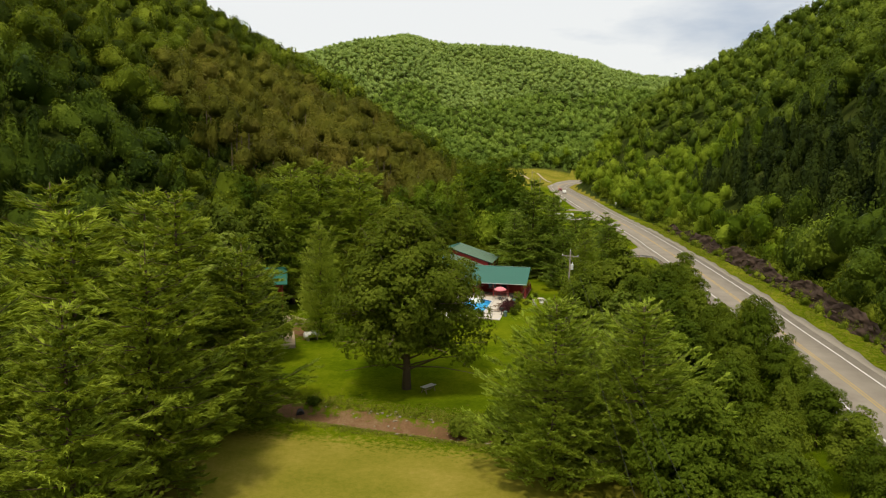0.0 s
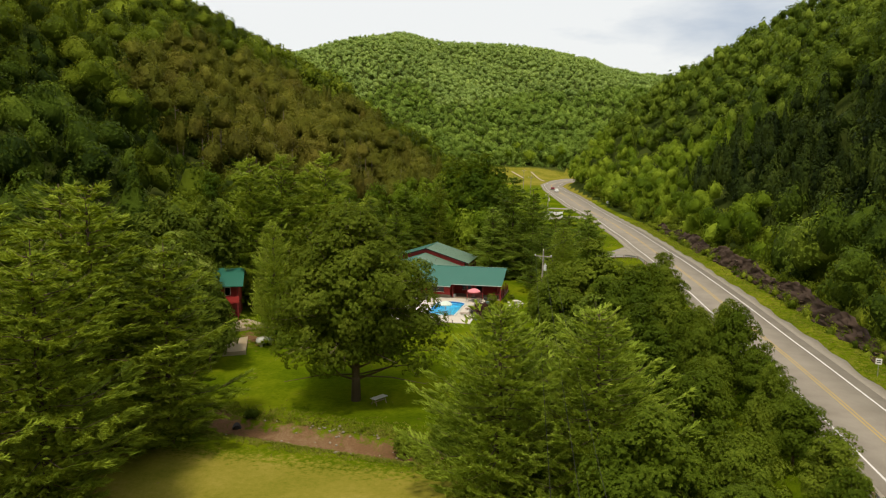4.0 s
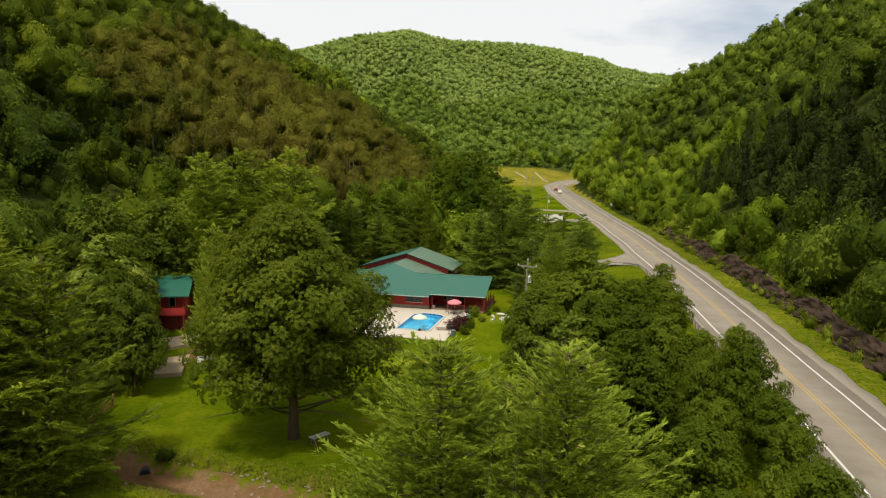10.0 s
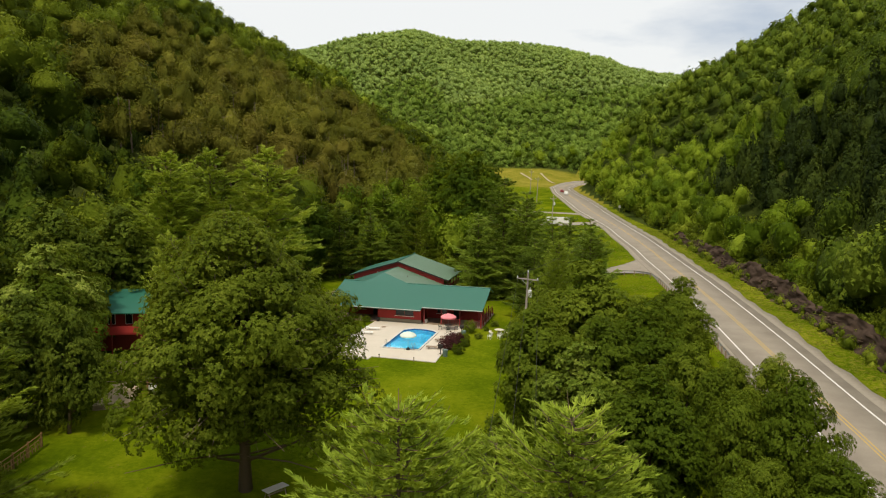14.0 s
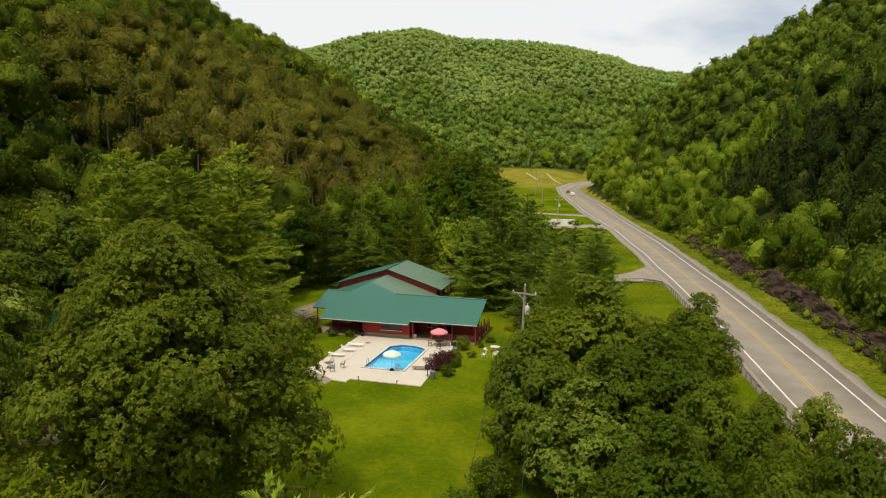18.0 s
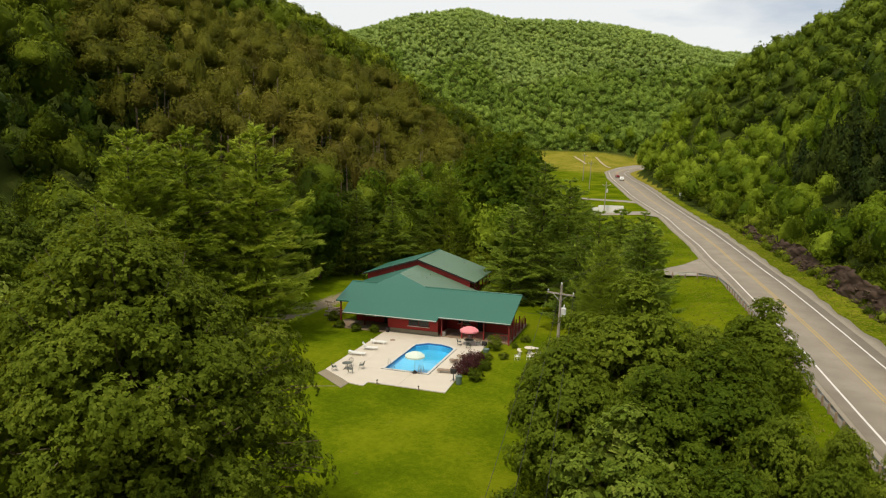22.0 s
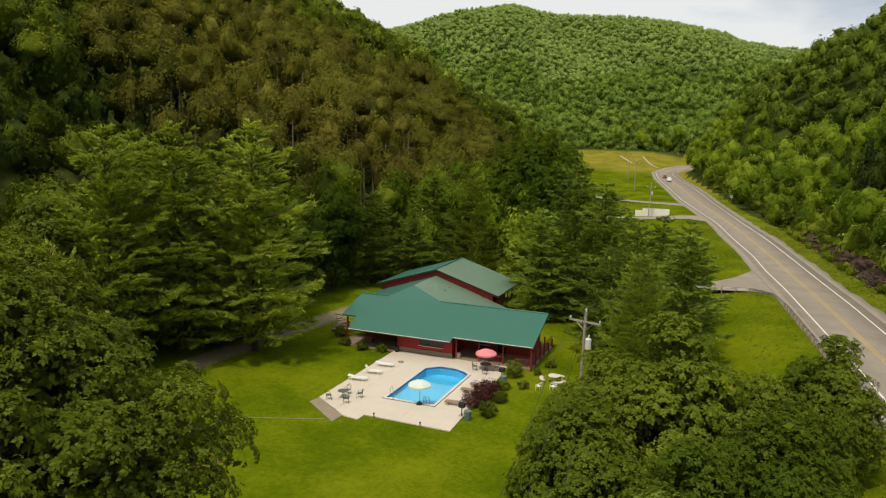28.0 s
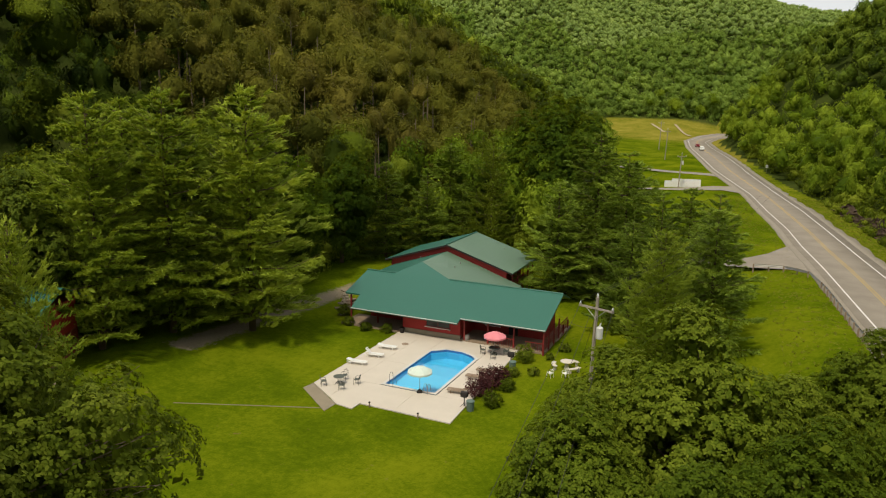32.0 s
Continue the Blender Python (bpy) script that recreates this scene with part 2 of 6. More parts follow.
def asphalt_material():
    m, nt, out = material("worn_asphalt")
    pos = position(nt)
    a = noise_node(nt, 0.35, 4, 0.6, pos)
    b = noise_node(nt, 30, 3, 0.6, pos)
    s = math_node(nt, 'ADD', math_node(nt, 'MULTIPLY', a, 0.6), math_node(nt, 'MULTIPLY', b, 0.4))
    col = ramp(nt, s, [(0.3, (0.212, 0.180, 0.143)), (0.7, (0.315, 0.275, 0.222))])
    principled(nt, out, col, 0.9, 0, b, 0.3, 0.01, 0.3)
    return m


M_ROAD = asphalt_material()
M_GRAVEL = plain("gravel", (0.27, 0.235, 0.185), 0.95, 0, 0.35, 8.0, 0.6)
M_WHITE = plain("road_white", (0.62, 0.60, 0.56), 0.8, 0, 0.2, 5.0)
M_YELLOW = plain("road_yellow", (0.46, 0.31, 0.075), 0.8, 0, 0.3, 5.0)
M_CONCRETE = plain("pale_concrete", (0.56, 0.50, 0.42), 0.85, 0, 0.13, 2.0, 0.15)
M_SLAB = plain("weathered_tan_concrete", (0.37, 0.29, 0.185), 0.9, 0, 0.2, 1.5, 0.2)
M_ROCK = plain("dark_rock", (0.080, 0.053, 0.038), 0.95, 0, 0.7, 2.4, 0.8, 0.1)
M_STONE = plain("field_stone", (0.26, 0.22, 0.16), 0.95, 0, 0.35, 3.0, 0.4, 0.1)
M_RED = plain("red_siding", (0.36, 0.026, 0.022), 0.75, 0, 0.2, 2.0, 0.1)
M_REDTRIM = plain("red_trim", (0.20, 0.018, 0.016), 0.7, 0, 0.2, 2.0)
M_DARK = plain("dark_interior", (0.022, 0.018, 0.016), 0.9)
M_GLASS = plain("window_pane", (0.015, 0.018, 0.02), 0.08)
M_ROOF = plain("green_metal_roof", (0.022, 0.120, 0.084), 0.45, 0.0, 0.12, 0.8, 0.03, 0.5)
# roof green greyed and lightened, the sky sheen of right-facing slopes as colour
M_ROOFSHEEN = plain("sheen_green_metal_roof", (0.115, 0.190, 0.130), 0.45, 0.0, 0.14, 0.8, 0.03, 0.5)
M_POLE = plain("weathered_pole", (0.30, 0.26, 0.21), 0.9, 0, 0.25, 4.0, 0.3)
M_STEEL = plain("galvanised_steel", (0.32, 0.31, 0.29), 0.5, 0.6, 0.2, 4.0)
M_PLASTIC = plain("white_plastic", (0.74, 0.73, 0.69), 0.5, 0, 0.06, 3.0)
M_TIMBER = plain("grey_timber", (0.26, 0.19, 0.13), 0.9, 0, 0.3, 5.0, 0.3)


# ==== mesh helpers ====
def part(name, bm, mat, parent=None, label="", smooth=False):
    me = bpy.data.meshes.new(name)
    bm.normal_update()
    bm.to_mesh(me)
    bm.free()
    for mm in (mat if isinstance(mat, (list, tuple)) else [mat]):
        me.materials.append(mm)
    if smooth:
        me.polygons.foreach_set("use_smooth", [True] * len(me.polygons))
    ob = new(name, me)
    if parent is not None:
        ob.parent = parent
    if label:
        ob["label"] = label
    return ob


def raw(name, verts, faces, mat, parent=None):
    """An object from arrays; all faces have the same number of corners."""
    verts, faces = np.asarray(verts, np.float32), np.asarray(faces, np.int32)
    me = bpy.data.meshes.new(name)
    n, k = faces.shape
    me.vertices.add(len(verts))
    me.vertices.foreach_set("co", verts.ravel())
    me.loops.add(n * k)
    me.loops.foreach_set("vertex_index", faces.ravel())
    me.polygons.add(n)
    me.polygons.foreach_set("loop_start", np.arange(0, n * k, k, dtype=np.int32))
    me.update(calc_edges=True)
    me.materials.append(mat)
    ob = new(name, me)
    if parent is not None:
        ob.parent = parent
    return ob


def empty(name, m=None):
    ob = new(name)
    ob.empty_display_size = 0.2
    if m is not None:
        ob.matrix_world = m
    return ob


def box(bm, x0, x1, y0, y1, z0, z1, bevel=0.0):
    r = bmesh.ops.create_cube(bm, size=1.0, matrix=Matrix.Translation(((x0 + x1) / 2, (y0 + y1) / 2, (z0 + z1) / 2)) @ Matrix.Diagonal((x1 - x0, y1 - y0, z1 - z0, 1)))
    if bevel:
        es = list({e for v in r["verts"] for e in v.link_edges})
        bmesh.ops.bevel(bm, geom=es, offset=bevel, segments=1, affect='EDGES')
    return bm


def boxed(x0, x1, y0, y1, z0, z1, bevel=0.0):
    return box(bmesh.new(), x0, x1, y0, y1, z0, z1, bevel)


def tube(bm, pts, radii, sides=8, cap=True):
    """A tapered tube through the points."""
    rings = []
    pts = [Vector(p) for p in pts]
    for i, p in enumerate(pts):
        d = (pts[min(i + 1, len(pts) - 1)] - pts[max(i - 1, 0)]).normalized()
        q = d.to_track_quat('Z', 'Y')
        r = radii[i] if hasattr(radii, "__len__") else radii
        rings.append([bm.verts.new(p + q @ Vector((math.cos(a) * r, math.sin(a) * r, 0))) for a in [2 * math.pi * k / sides for k in range(sides)]])
    for a, b in zip(rings, rings[1:]):
        for k in range(sides):
            bm.faces.new((a[k], a[(k + 1) % sides], b[(k + 1) % sides], b[k]))
    if cap:
        bm.faces.new(rings[0][::-1])
        bm.faces.new(rings[-1])
    return bm


def rod(p, q, r, sides=6):
    return tube(bmesh.new(), [p, q], r, sides)


def prism(outline, z0, z1):
    """An upright block over an outline of (x, y), counter-clockwise."""
    bm = bmesh.new()
    lo = [bm.verts.new((x, y, z0)) for x, y in outline]
    hi = [bm.verts.new((x, y, z1)) for x, y in outline]
    n = len(outline)
    for i in range(n):
        bm.faces.new((lo[i], lo[(i + 1) % n], hi[(i + 1) % n], hi[i]))
    bm.faces.new(hi)
    bm.faces.new(lo[::-1])
    return bm


def slab(corners, thick):
    """A plate of that thickness under the given top corners."""
    bm = bmesh.new()
    top = [bm.verts.new(c) for c in corners]
    low = [bm.verts.new((c[0], c[1], c[2] - thick)) for c in corners]
    n = len(corners)
    bm.faces.new(top)
    bm.faces.new(low[::-1])
    for i in range(n):
        bm.faces.new((top[(i + 1) % n], top[i], low[i], low[(i + 1) % n]))
    bmesh.ops.recalc_face_normals(bm, faces=bm.faces)
    return bm


# ==== the lie of the land ====
def interp(table):
    k, v = zip(*table)
    return lambda y: np.interp(y, k, v)


road_l = interp([(-200, 31), (0, 25.2), (60, 23.2), (84, 21.5), (97, 20.4), (116, 18.5), (142, 16.0), (158, 14.1), (179, 11.6), (195, 9.3), (211, 7.5), (235, 3.7), (262, -0.1), (323, -12.3), (350, -17.3), (415, -29.8), (455, -35.2), (494, -32.2), (532, -21.4), (580, 6.0)])
road_r = interp([(-200, 37.5), (0, 31.8), (60, 29.6), (84, 27.7), (99, 26.4), (107, 25.6), (128, 23.8), (144, 22.2), (158, 20.7), (173, 19.0), (190, 16.7), (215, 13.5), (238, 10.4), (270, 5.1), (295, 1.2), (342, -6.0), (380, -13.2), (413, -20.6), (448, -26.8), (475, -24.8), (510, -10.8), (545, 14.0)])
foot_l = interp([(-300, -66), (60, -64), (100, -62), (140, -58), (180, -56), (250, -52), (350, -56), (430, -80), (520, -130), (700, -240), (1500, -300)])
crest = interp([(-900, 108), (-420, 134), (-310, 144), (-262, 157), (-215, 147), (-127, 137), (93, 98), (350, 72), (800, 60)])


def smooth(a, lo, hi):
    t = np.clip((a - lo) / (hi - lo), 0, 1)
    return t * t * (3 - 2 * t)


def road_z(y):
    return 3.5 + np.clip(np.asarray(y, float) - 330, 0, 210) * 0.024


def lumps(x, y, s, seed):
    return (np.sin(x / s + seed) * np.cos(y / s * 0.83 + 2 * seed) + 0.5 * np.sin(x / s * 2.1 + y / s * 1.7 + seed)) / 1.5


def land(x, y):
    x, y = np.asarray(x, float), np.asarray(y, float)
    rl, rr, rz = road_l(y), road_r(y), road_z(y)
    z = -0.05 - 0.6 * smooth(-y, -115, -70) + 0 * x
    z = z + smooth(y, 165, 260) * 2.6 + smooth(y, 330, 470) * 3.5 + smooth(y, 450, 600) * 9.0
    z = z + 1.1 * smooth(-x, 38, 52) * smooth(y, 90, 110)
    # ditch across the lower lawn
    dy = 74.3 - 0.10 * (x + 20)
    z = z - 1.5 * np.exp(-((y - dy) / 1.9) ** 2) * smooth(-x, 8, 13) * smooth(x, -37, -31)
    # embankment and road bed
    ramp_w = np.interp(y, [0, 140, 165, 260], [11, 11, 20, 26])
    up = smooth(x, rl - 3 - ramp_w, rl - 2.2)
    z = z * (1 - up) + (rz - 0.12) * up
    # left hill
    d = np.maximum(foot_l(y) + lumps(x, y, 26, 1.3) * 5 - x, 0)
    hl = 0.66 * np.sqrt(d * d + 90) - 0.66 * 9.49
    hl = hl * (1 + 0.10 * lumps(x, y, 47, 0.4))
    hl = 135 * np.tanh(hl / 135)
    # right hill, behind a rock cut
    f = rr + 7.0 - 6.0 * smooth(y, 330, 450)
    d = np.maximum(x - f - 2.0, 0)
    hr = 0.84 * np.sqrt(d * d + 60) - 0.84 * 7.75
    # a spur with a steep flank over the nearer road
    hr = hr + 13 * smooth(d, 16, 34) * smooth(y, 120, 150) * (1 - smooth(y, 205, 245))
    hr = hr + 9 * smooth(d, 3, 22) * smooth(y, 330, 390) * (1 - smooth(y, 440, 520))
    hr = 125 * np.tanh(hr / 125) * (1 + 0.10 * lumps(x, y, 41, 2.2))
    # far hill
    hc = crest(x * 950 / np.maximum(y, 300)) * smooth(y, 520, 1010) ** 0.85 * (1 + (0.09 * lumps(x, y, 75, 3.1) + 0.06 * np.sin((0.9 * x + 0.35 * y) / 34)) * smooth(y, 560, 700) * (1 - 0.6 * smooth(y, 860, 950)))
    return z + np.maximum(np.maximum(hl, hr), hc * smooth(y, 500, 560))


def land1(x, y):
    return float(land(np.array([x]), np.array([y]))[0])


def axis(dense_lo, dense_hi, step, lo, hi, near, cap, grow=1.22):
    """Grid lines: fine in the middle, at most cap apart as far as near, then coarse."""
    a = list(np.arange(dense_lo, dense_hi + 1e-6, step))
    s = step
    while a[-1] < hi:
        s = min(s * grow, cap) if a[-1] < near else s * 1.4
        a.append(min(a[-1] + s, hi))
    s = step
    while a[0] > lo:
        s = min(s * grow, cap) if a[0] > -near else s * 1.4
        a.insert(0, max(a[0] - s, lo))
    return np.array(a)


gx, gy = axis(-62, 44, 0.9, -2600, 2600, 620, 15), axis(40, 300, 1.0, -1500, 3200, 1120, 13)
GX, GY = np.meshgrid(gx, gy)
GZ = land(GX, GY)
GZ = np.where((GX > -26.1) & (GX < -19.7) & (GY > 124.3) & (GY < 136.6), -3.2, GZ)
nx, ny = len(gx), len(gy)
idx = np.arange(nx * ny).reshape(ny, nx)
ground = raw("ground", np.stack([GX.ravel(), GY.ravel(), GZ.ravel()], 1),
             np.stack([idx[:-1, :-1].ravel(), idx[:-1, 1:].ravel(), idx[1:, 1:].ravel(), idx[1:, :-1].ravel()], 1), M_GROUND)
tagged(ground, "mown green valley lawn, dry grass verges and wooded slopes", "ground", kind="structure")
ground.data.polygons.foreach_set("use_smooth", [True] * len(ground.data.polygons))


def is_wood(x, y):
    """Where the woods stand."""
    rl, rr = road_l(y), road_r(y)
    left = (x < foot_l(y) + 2) & ~((x > -56) & (y > 95) & (y < 125))
    right = x > rr + np.interp(y, [235, 290], [9.0, 6.0])
    strip = interp([(150, 31), (330, 36), (345, 60), (470, 75), (540, 75), (552, 4), (1500, 4)])(y)
    valley = (y > 174) & (x < rl - strip) & (x > foot_l(y) - 2) & ~((x > -58) & (x < -30) & (y < 178))
    far = (y > 552) & (x < 900) & ~((x > rl - 4) & (x < rr + 4) & (y < 640))
    return (left | right | valley | far) & ~((y > 362) & (y < 545) & (x > -92) & (x < rr + 6))


cover = np.zeros((nx * ny, 4), np.float32)
fx, fy = GX.ravel(), GY.ravel()
cover[:, 0] = np.clip(smooth(-fy, -74, -64) * smooth(fx, -50, -40) * (1 - smooth(fx, 6, 15)) * 0.85 + ((fy > 365) & (fy < 550) & (fx > -110)) * (0.30 + 0.33 * smooth(fy, 430, 470))
                      + smooth(fx, road_r(fy), road_r(fy) + 1.5) * (1 - smooth(fx, road_r(fy) + 8, road_r(fy) + 10)) * 0.38, 0, 1)
cover[:, 1] = is_wood(fx, fy) * 1.0
ddy = fy - (74.3 - 0.10 * (fx + 20))
dirt = np.exp(-((fx + 43.5) / 2.6) ** 2 - ((fy - 104.5) / 4.5) ** 2) * 0.95
cover[:, 2] = dirt + np.where((fx > -36) & (fx < -10), 0.85 * np.exp(-((ddy - 0.6) / 1.9) ** 2), 0)
gr = np.zeros(len(fx))
gr = np.maximum(gr, np.exp(-((fx - (-46.0 + 0.10 * (fy - 132))) / 1.7) ** 2) * (fy > 122) * (fy < 176) * 0.9)
cover[:, 3] = 1 - gr
col = ground.data.color_attributes.new("cover", 'FLOAT_COLOR', 'POINT')
col.data.foreach_set("color", cover.ravel())

# ==== road ====
ys = np.concatenate([np.arange(-200, 60, 10.0), np.arange(60, 260, 3.0), np.arange(260, 522, 5.0)])


def strip(name, xa, xb, lift, mat, ylist=ys, thick=0.0):
    a = np.stack([xa(ylist), ylist, road_z(ylist) + lift], 1)
    b = np.stack([xb(ylist), ylist, road_z(ylist) + lift], 1)
    n = len(ylist)
    v = np.concatenate([a, b, a - (0, 0, 0.25), b - (0, 0, 0.25)])
    i = np.arange(n - 1)
    f = [np.stack([i, i + n, i + n + 1, i + 1], 1)]
    if thick:
        f += [np.stack([i + 2 * n, i, i + 1, i + 1 + 2 * n], 1), np.stack([i + n, i + 3 * n, i + 3 * n + 1, i + n + 1], 1)]
    return raw(name, v, np.concatenate(f), mat)


road = strip("road", lambda y: road_l(y) - 1.1, lambda y: road_r(y) + 1.3, 0.06, M_ROAD, thick=1)
tagged(road, "worn grey asphalt two-lane highway along the valley", "road", kind="structure")
wob = lambda y, k: 0.35 * np.sin(y * 0.7 + k) + 0.25 * np.sin(y * 1.9 + 2 * k)
for sgn, edge, k in ((-1, road_l, 0.3), (1, road_r, 1.7)):
    a, b = (lambda y: edge(y) - 2.2 + 0.2 * wob(y, k)), (lambda y: edge(y) - 0.6)
    if sgn > 0:
        a, b = (lambda y: edge(y) + 0.6), (lambda y: edge(y) + 2.7 + 0.8 * wob(y, k))
    sh = strip("shoulder", a, b, 0.02, M_GRAVEL, thick=1)
    sh.parent = road
line = strip("edge_line", lambda y: road_l(y) - 0.10, lambda y: road_l(y) + 0.10, 0.066, M_WHITE)
line.parent = road
line = strip("edge_line", lambda y: road_r(y) - 0.10, lambda y: road_r(y) + 0.10, 0.066, M_WHITE)
line.parent = road
centre = lambda y: road_l(y) * 0.5 + road_r(y) * 0.5
for off in (-0.17, 0.17):
    line = strip("centre_line", lambda y: centre(y) + off - 0.06, lambda y: centre(y) + off + 0.06, 0.066, M_YELLOW)
    line.parent = road


# ==== trees ====
def crown_points(rng, n, rx, ry, rz, lumpy=0.28, k=9):
    """Points near the skin of an uneven crown about the origin, with outward ways."""
    i = np.arange(n) + 0.5
    z = 1 - 2 * i / n
    a = i * 2.39996 + rng.uniform(0, 6.28)
    d = np.stack([np.sqrt(1 - z * z) * np.cos(a), np.sqrt(1 - z * z) * np.sin(a), z], 1) + rng.normal(size=(n, 3)) * 0.9 / math.sqrt(n)
    d /= np.linalg.norm(d, axis=1)[:, None]
    c = rng.normal(size=(k, 3))
    c /= np.linalg.norm(c, axis=1)[:, None]
    bulge = np.max(np.clip(d @ c.T, 0, 1) ** 5 * rng.uniform(0.5, 1, k), axis=1)
    r = (1 - lumpy) + lumpy * 1.5 * bulge
    return d * r[:, None] * (rx, ry, rz), d


def quads(rng, centre, ways, size, flat=0.5, aspect=1.0):
    """Small four-cornered leaves at the centres, facing roughly along the ways."""
    n = len(centre)
    nrm = ways + rng.normal(size=(n, 3)) * flat
    nrm /= np.linalg.norm(nrm, axis=1)[:, None]
    a = np.cross(nrm, rng.normal(size=(n, 3)))
    a /= np.linalg.norm(a, axis=1)[:, None] + 1e-9
    b = np.cross(nrm, a)
    s = (size * rng.uniform(0.6, 1.35, n))[:, None]
    bend = nrm * s * 0.25
    v = np.stack([centre - a * s, centre - b * s * 0.55 * aspect + bend, centre + a * s, centre + b * s * 0.55 * aspect + bend], 1)
    return v.reshape(-1, 3), np.arange(4 * n).reshape(n, 4)


def join(lists):
    vs, fs, o = [], [], 0
    for v, f in lists:
        vs.append(v)
        fs.append(f + o)
        o += len(v)
    return np.concatenate(vs), np.concatenate(fs)


def core(rng, c, rho, sub=2, shrink=0.9, floor=0.45):
    """The solid inside of a crown: one skin round all its clumps (centres c, sizes rho)."""
    bm = bmesh.new()
    bmesh.ops.create_icosphere(bm, subdivisions=sub, radius=1)
    d = np.array([v.co[:] for v in bm.verts])
    f = np.array([[v.index for v in p.verts] for p in bm.faces])
    bm.free()
    d /= np.linalg.norm(d, axis=1)[:, None]
    dc = d @ c.T
    disc = rho[None, :] ** 2 - (c ** 2).sum(1)[None, :] + dc ** 2
    r = np.where((disc > 0) & (dc > 0), dc + np.sqrt(np.maximum(disc, 0)), 0).max(axis=1)
    r = np.maximum(r, floor) * shrink
    return d * r[:, None], f



def rosettes(rng, centre, ways, size, k=6, droop=0.35):
    """Sprays of k pointed leaves that spread from each centre and hang a little at the tips."""
    n = len(centre)
    w = ways / np.linalg.norm(ways, axis=1)[:, None]
    e = np.cross(w, rng.normal(size=(n, 3)))
    e /= np.linalg.norm(e, axis=1)[:, None] + 1e-9
    g = np.cross(w, e)
    out = []
    for i in range(k):
        a = 6.283 * i / k + rng.uniform(-0.5, 0.5, n)
        d = e * np.cos(a)[:, None] + g * np.sin(a)[:, None] + w * rng.uniform(-droop, 0.35, n)[:, None]
        d /= np.linalg.norm(d, axis=1)[:, None]
        side = np.cross(w, d)
        L = (size * rng.uniform(0.65, 1.2, n))[:, None]
        root = centre + d * L * 0.08
        mid = centre + d * L * 0.5 + w * L * 0.10
        out.append(np.stack([root, mid - side * L * 0.30, centre + d * L - w * L * 0.12, mid + side * L * 0.30], 1))
    v = np.concatenate(out).reshape(-1, 3)
    return v, np.arange(len(v)).reshape(-1, 4)


def broadleaf_tree(name, seed, h, r, sprays, leaf, mat, trunk=0.3, low=0.22, label="", bare=0, boughs=55, taper=0.36, blade=6):
    """A tree of height h: tapered trunk, limbs, and a crown of leaf sprays about the limb ends."""
    rng = np.random.default_rng(seed)
    t = empty(name)
    bm = bmesh.new()
    lean = rng.normal(size=2) * 0.03 * h
    spine = [(lean[0] * f, lean[1] * f, h * f - (0.4 if f == 0 else 0)) for f in (0, 0.12, 0.3, 0.55, 0.8)]
    tube(bm, spine, [trunk * 1.35, trunk, trunk * 0.82, trunk * 0.5, trunk * 0.15], 8)
    part("trunk", bm, M_BARK, t, smooth=True)
    cz, rz = h * (1 + low) / 2, h * (1 - low) / 2
    top = np.array([lean[0] * 0.6, lean[1] * 0.6, cz])
    # boughs on the skin of the crown, sprays over each bough
    nb = boughs
    bp, bd = crown_points(rng, nb, r * 0.86, r * 0.86, rz * 0.90, 0.40, 12)
    up = np.clip(bp[:, 2:] / rz, 0, 1)
    bp[:, :2] *= (1 - taper * up ** 1.3)
    hz = np.clip(-bp[:, 2] / (rz * 0.90), 0, 0.9)
    bp[:, :2] *= (1 / np.sqrt(1 - hz ** 2))[:, None] ** 0.45
    deep = rng.random(nb) < 0.2
    bp[deep] *= rng.uniform(0.5, 0.8, deep.sum())[:, None]
    br = r * rng.uniform(0.20, 0.36, nb) * (55 / nb) ** 0.42
    bm = bmesh.new()
    for i in range(0, nb, max(1, nb // 26)):
        q = bp[i] * 0.9 + top
        f = float(np.clip((q[2] - 0.3 * abs(bp[i, 0])) / h - 0.12, 0.10, 0.7))
        p = np.array([lean[0] * f, lean[1] * f, h * f])
        tube(bm, [p, (p + q) / 2 + (0, 0, -0.03 * h), q], [trunk * 0.36, trunk * 0.2, 0.03], 5, False)
    for i in range(bare):
        a = rng.uniform(0, 6.28)
        p = np.array([0, 0, h * rng.uniform(0.12, 0.3)])
        q = p + np.array([math.cos(a), math.sin(a), rng.uniform(0.04, 0.22)]) * r * rng.uniform(0.7, 1.0)
        tube(bm, [p, (p + q) / 2 + (0, 0, 0.3), q], [0.09, 0.06, 0.02], 4, False)
    tagged(part("branchwork", bm, M_BARK, t), "dark bare boughs inside the crown", kind="stuff")
    which = rng.choice(nb, sprays, p=br ** 2 / (br ** 2).sum())
    sd = rng.normal(size=(sprays, 3)) + bd[which] * 0.75 + (0, 0, 0.75)
    sd /= np.linalg.norm(sd, axis=1)[:, None]
    p = bp[which] + sd * (br[which] * rng.uniform(0.72, 1.12, sprays))[:, None] * (1, 1, 0.75) + top
    w = sd * 0.75 + bd[which] * 0.25 + (0, 0, 0.35) + rng.normal(size=(sprays, 3)) * 0.2
    v, f = rosettes(rng, p, w, np.full(sprays, leaf), blade)
    if bare:
        tw = bmesh.new()
        for i in range(bare * 22):
            q = bp[rng.integers(nb)] * rng.uniform(1.04, 1.18) + rng.normal(size=3) * 0.4
            pp = q * rng.uniform(0.55, 0.8) - (0, 0, 0.06 * h * rng.random())
            tube(tw, [pp + top, (pp + q) / 2 + top + rng.normal(size=3) * 0.12, q + top], [0.045, 0.032, 0.014], 3, False)
        tagged(part("twigwork", tw, M_TWIG, t), "bare grey-brown twigs among the leaves", kind="stuff")
    # larger leaves that fill the inside of each bough and the middle
    ni = sprays
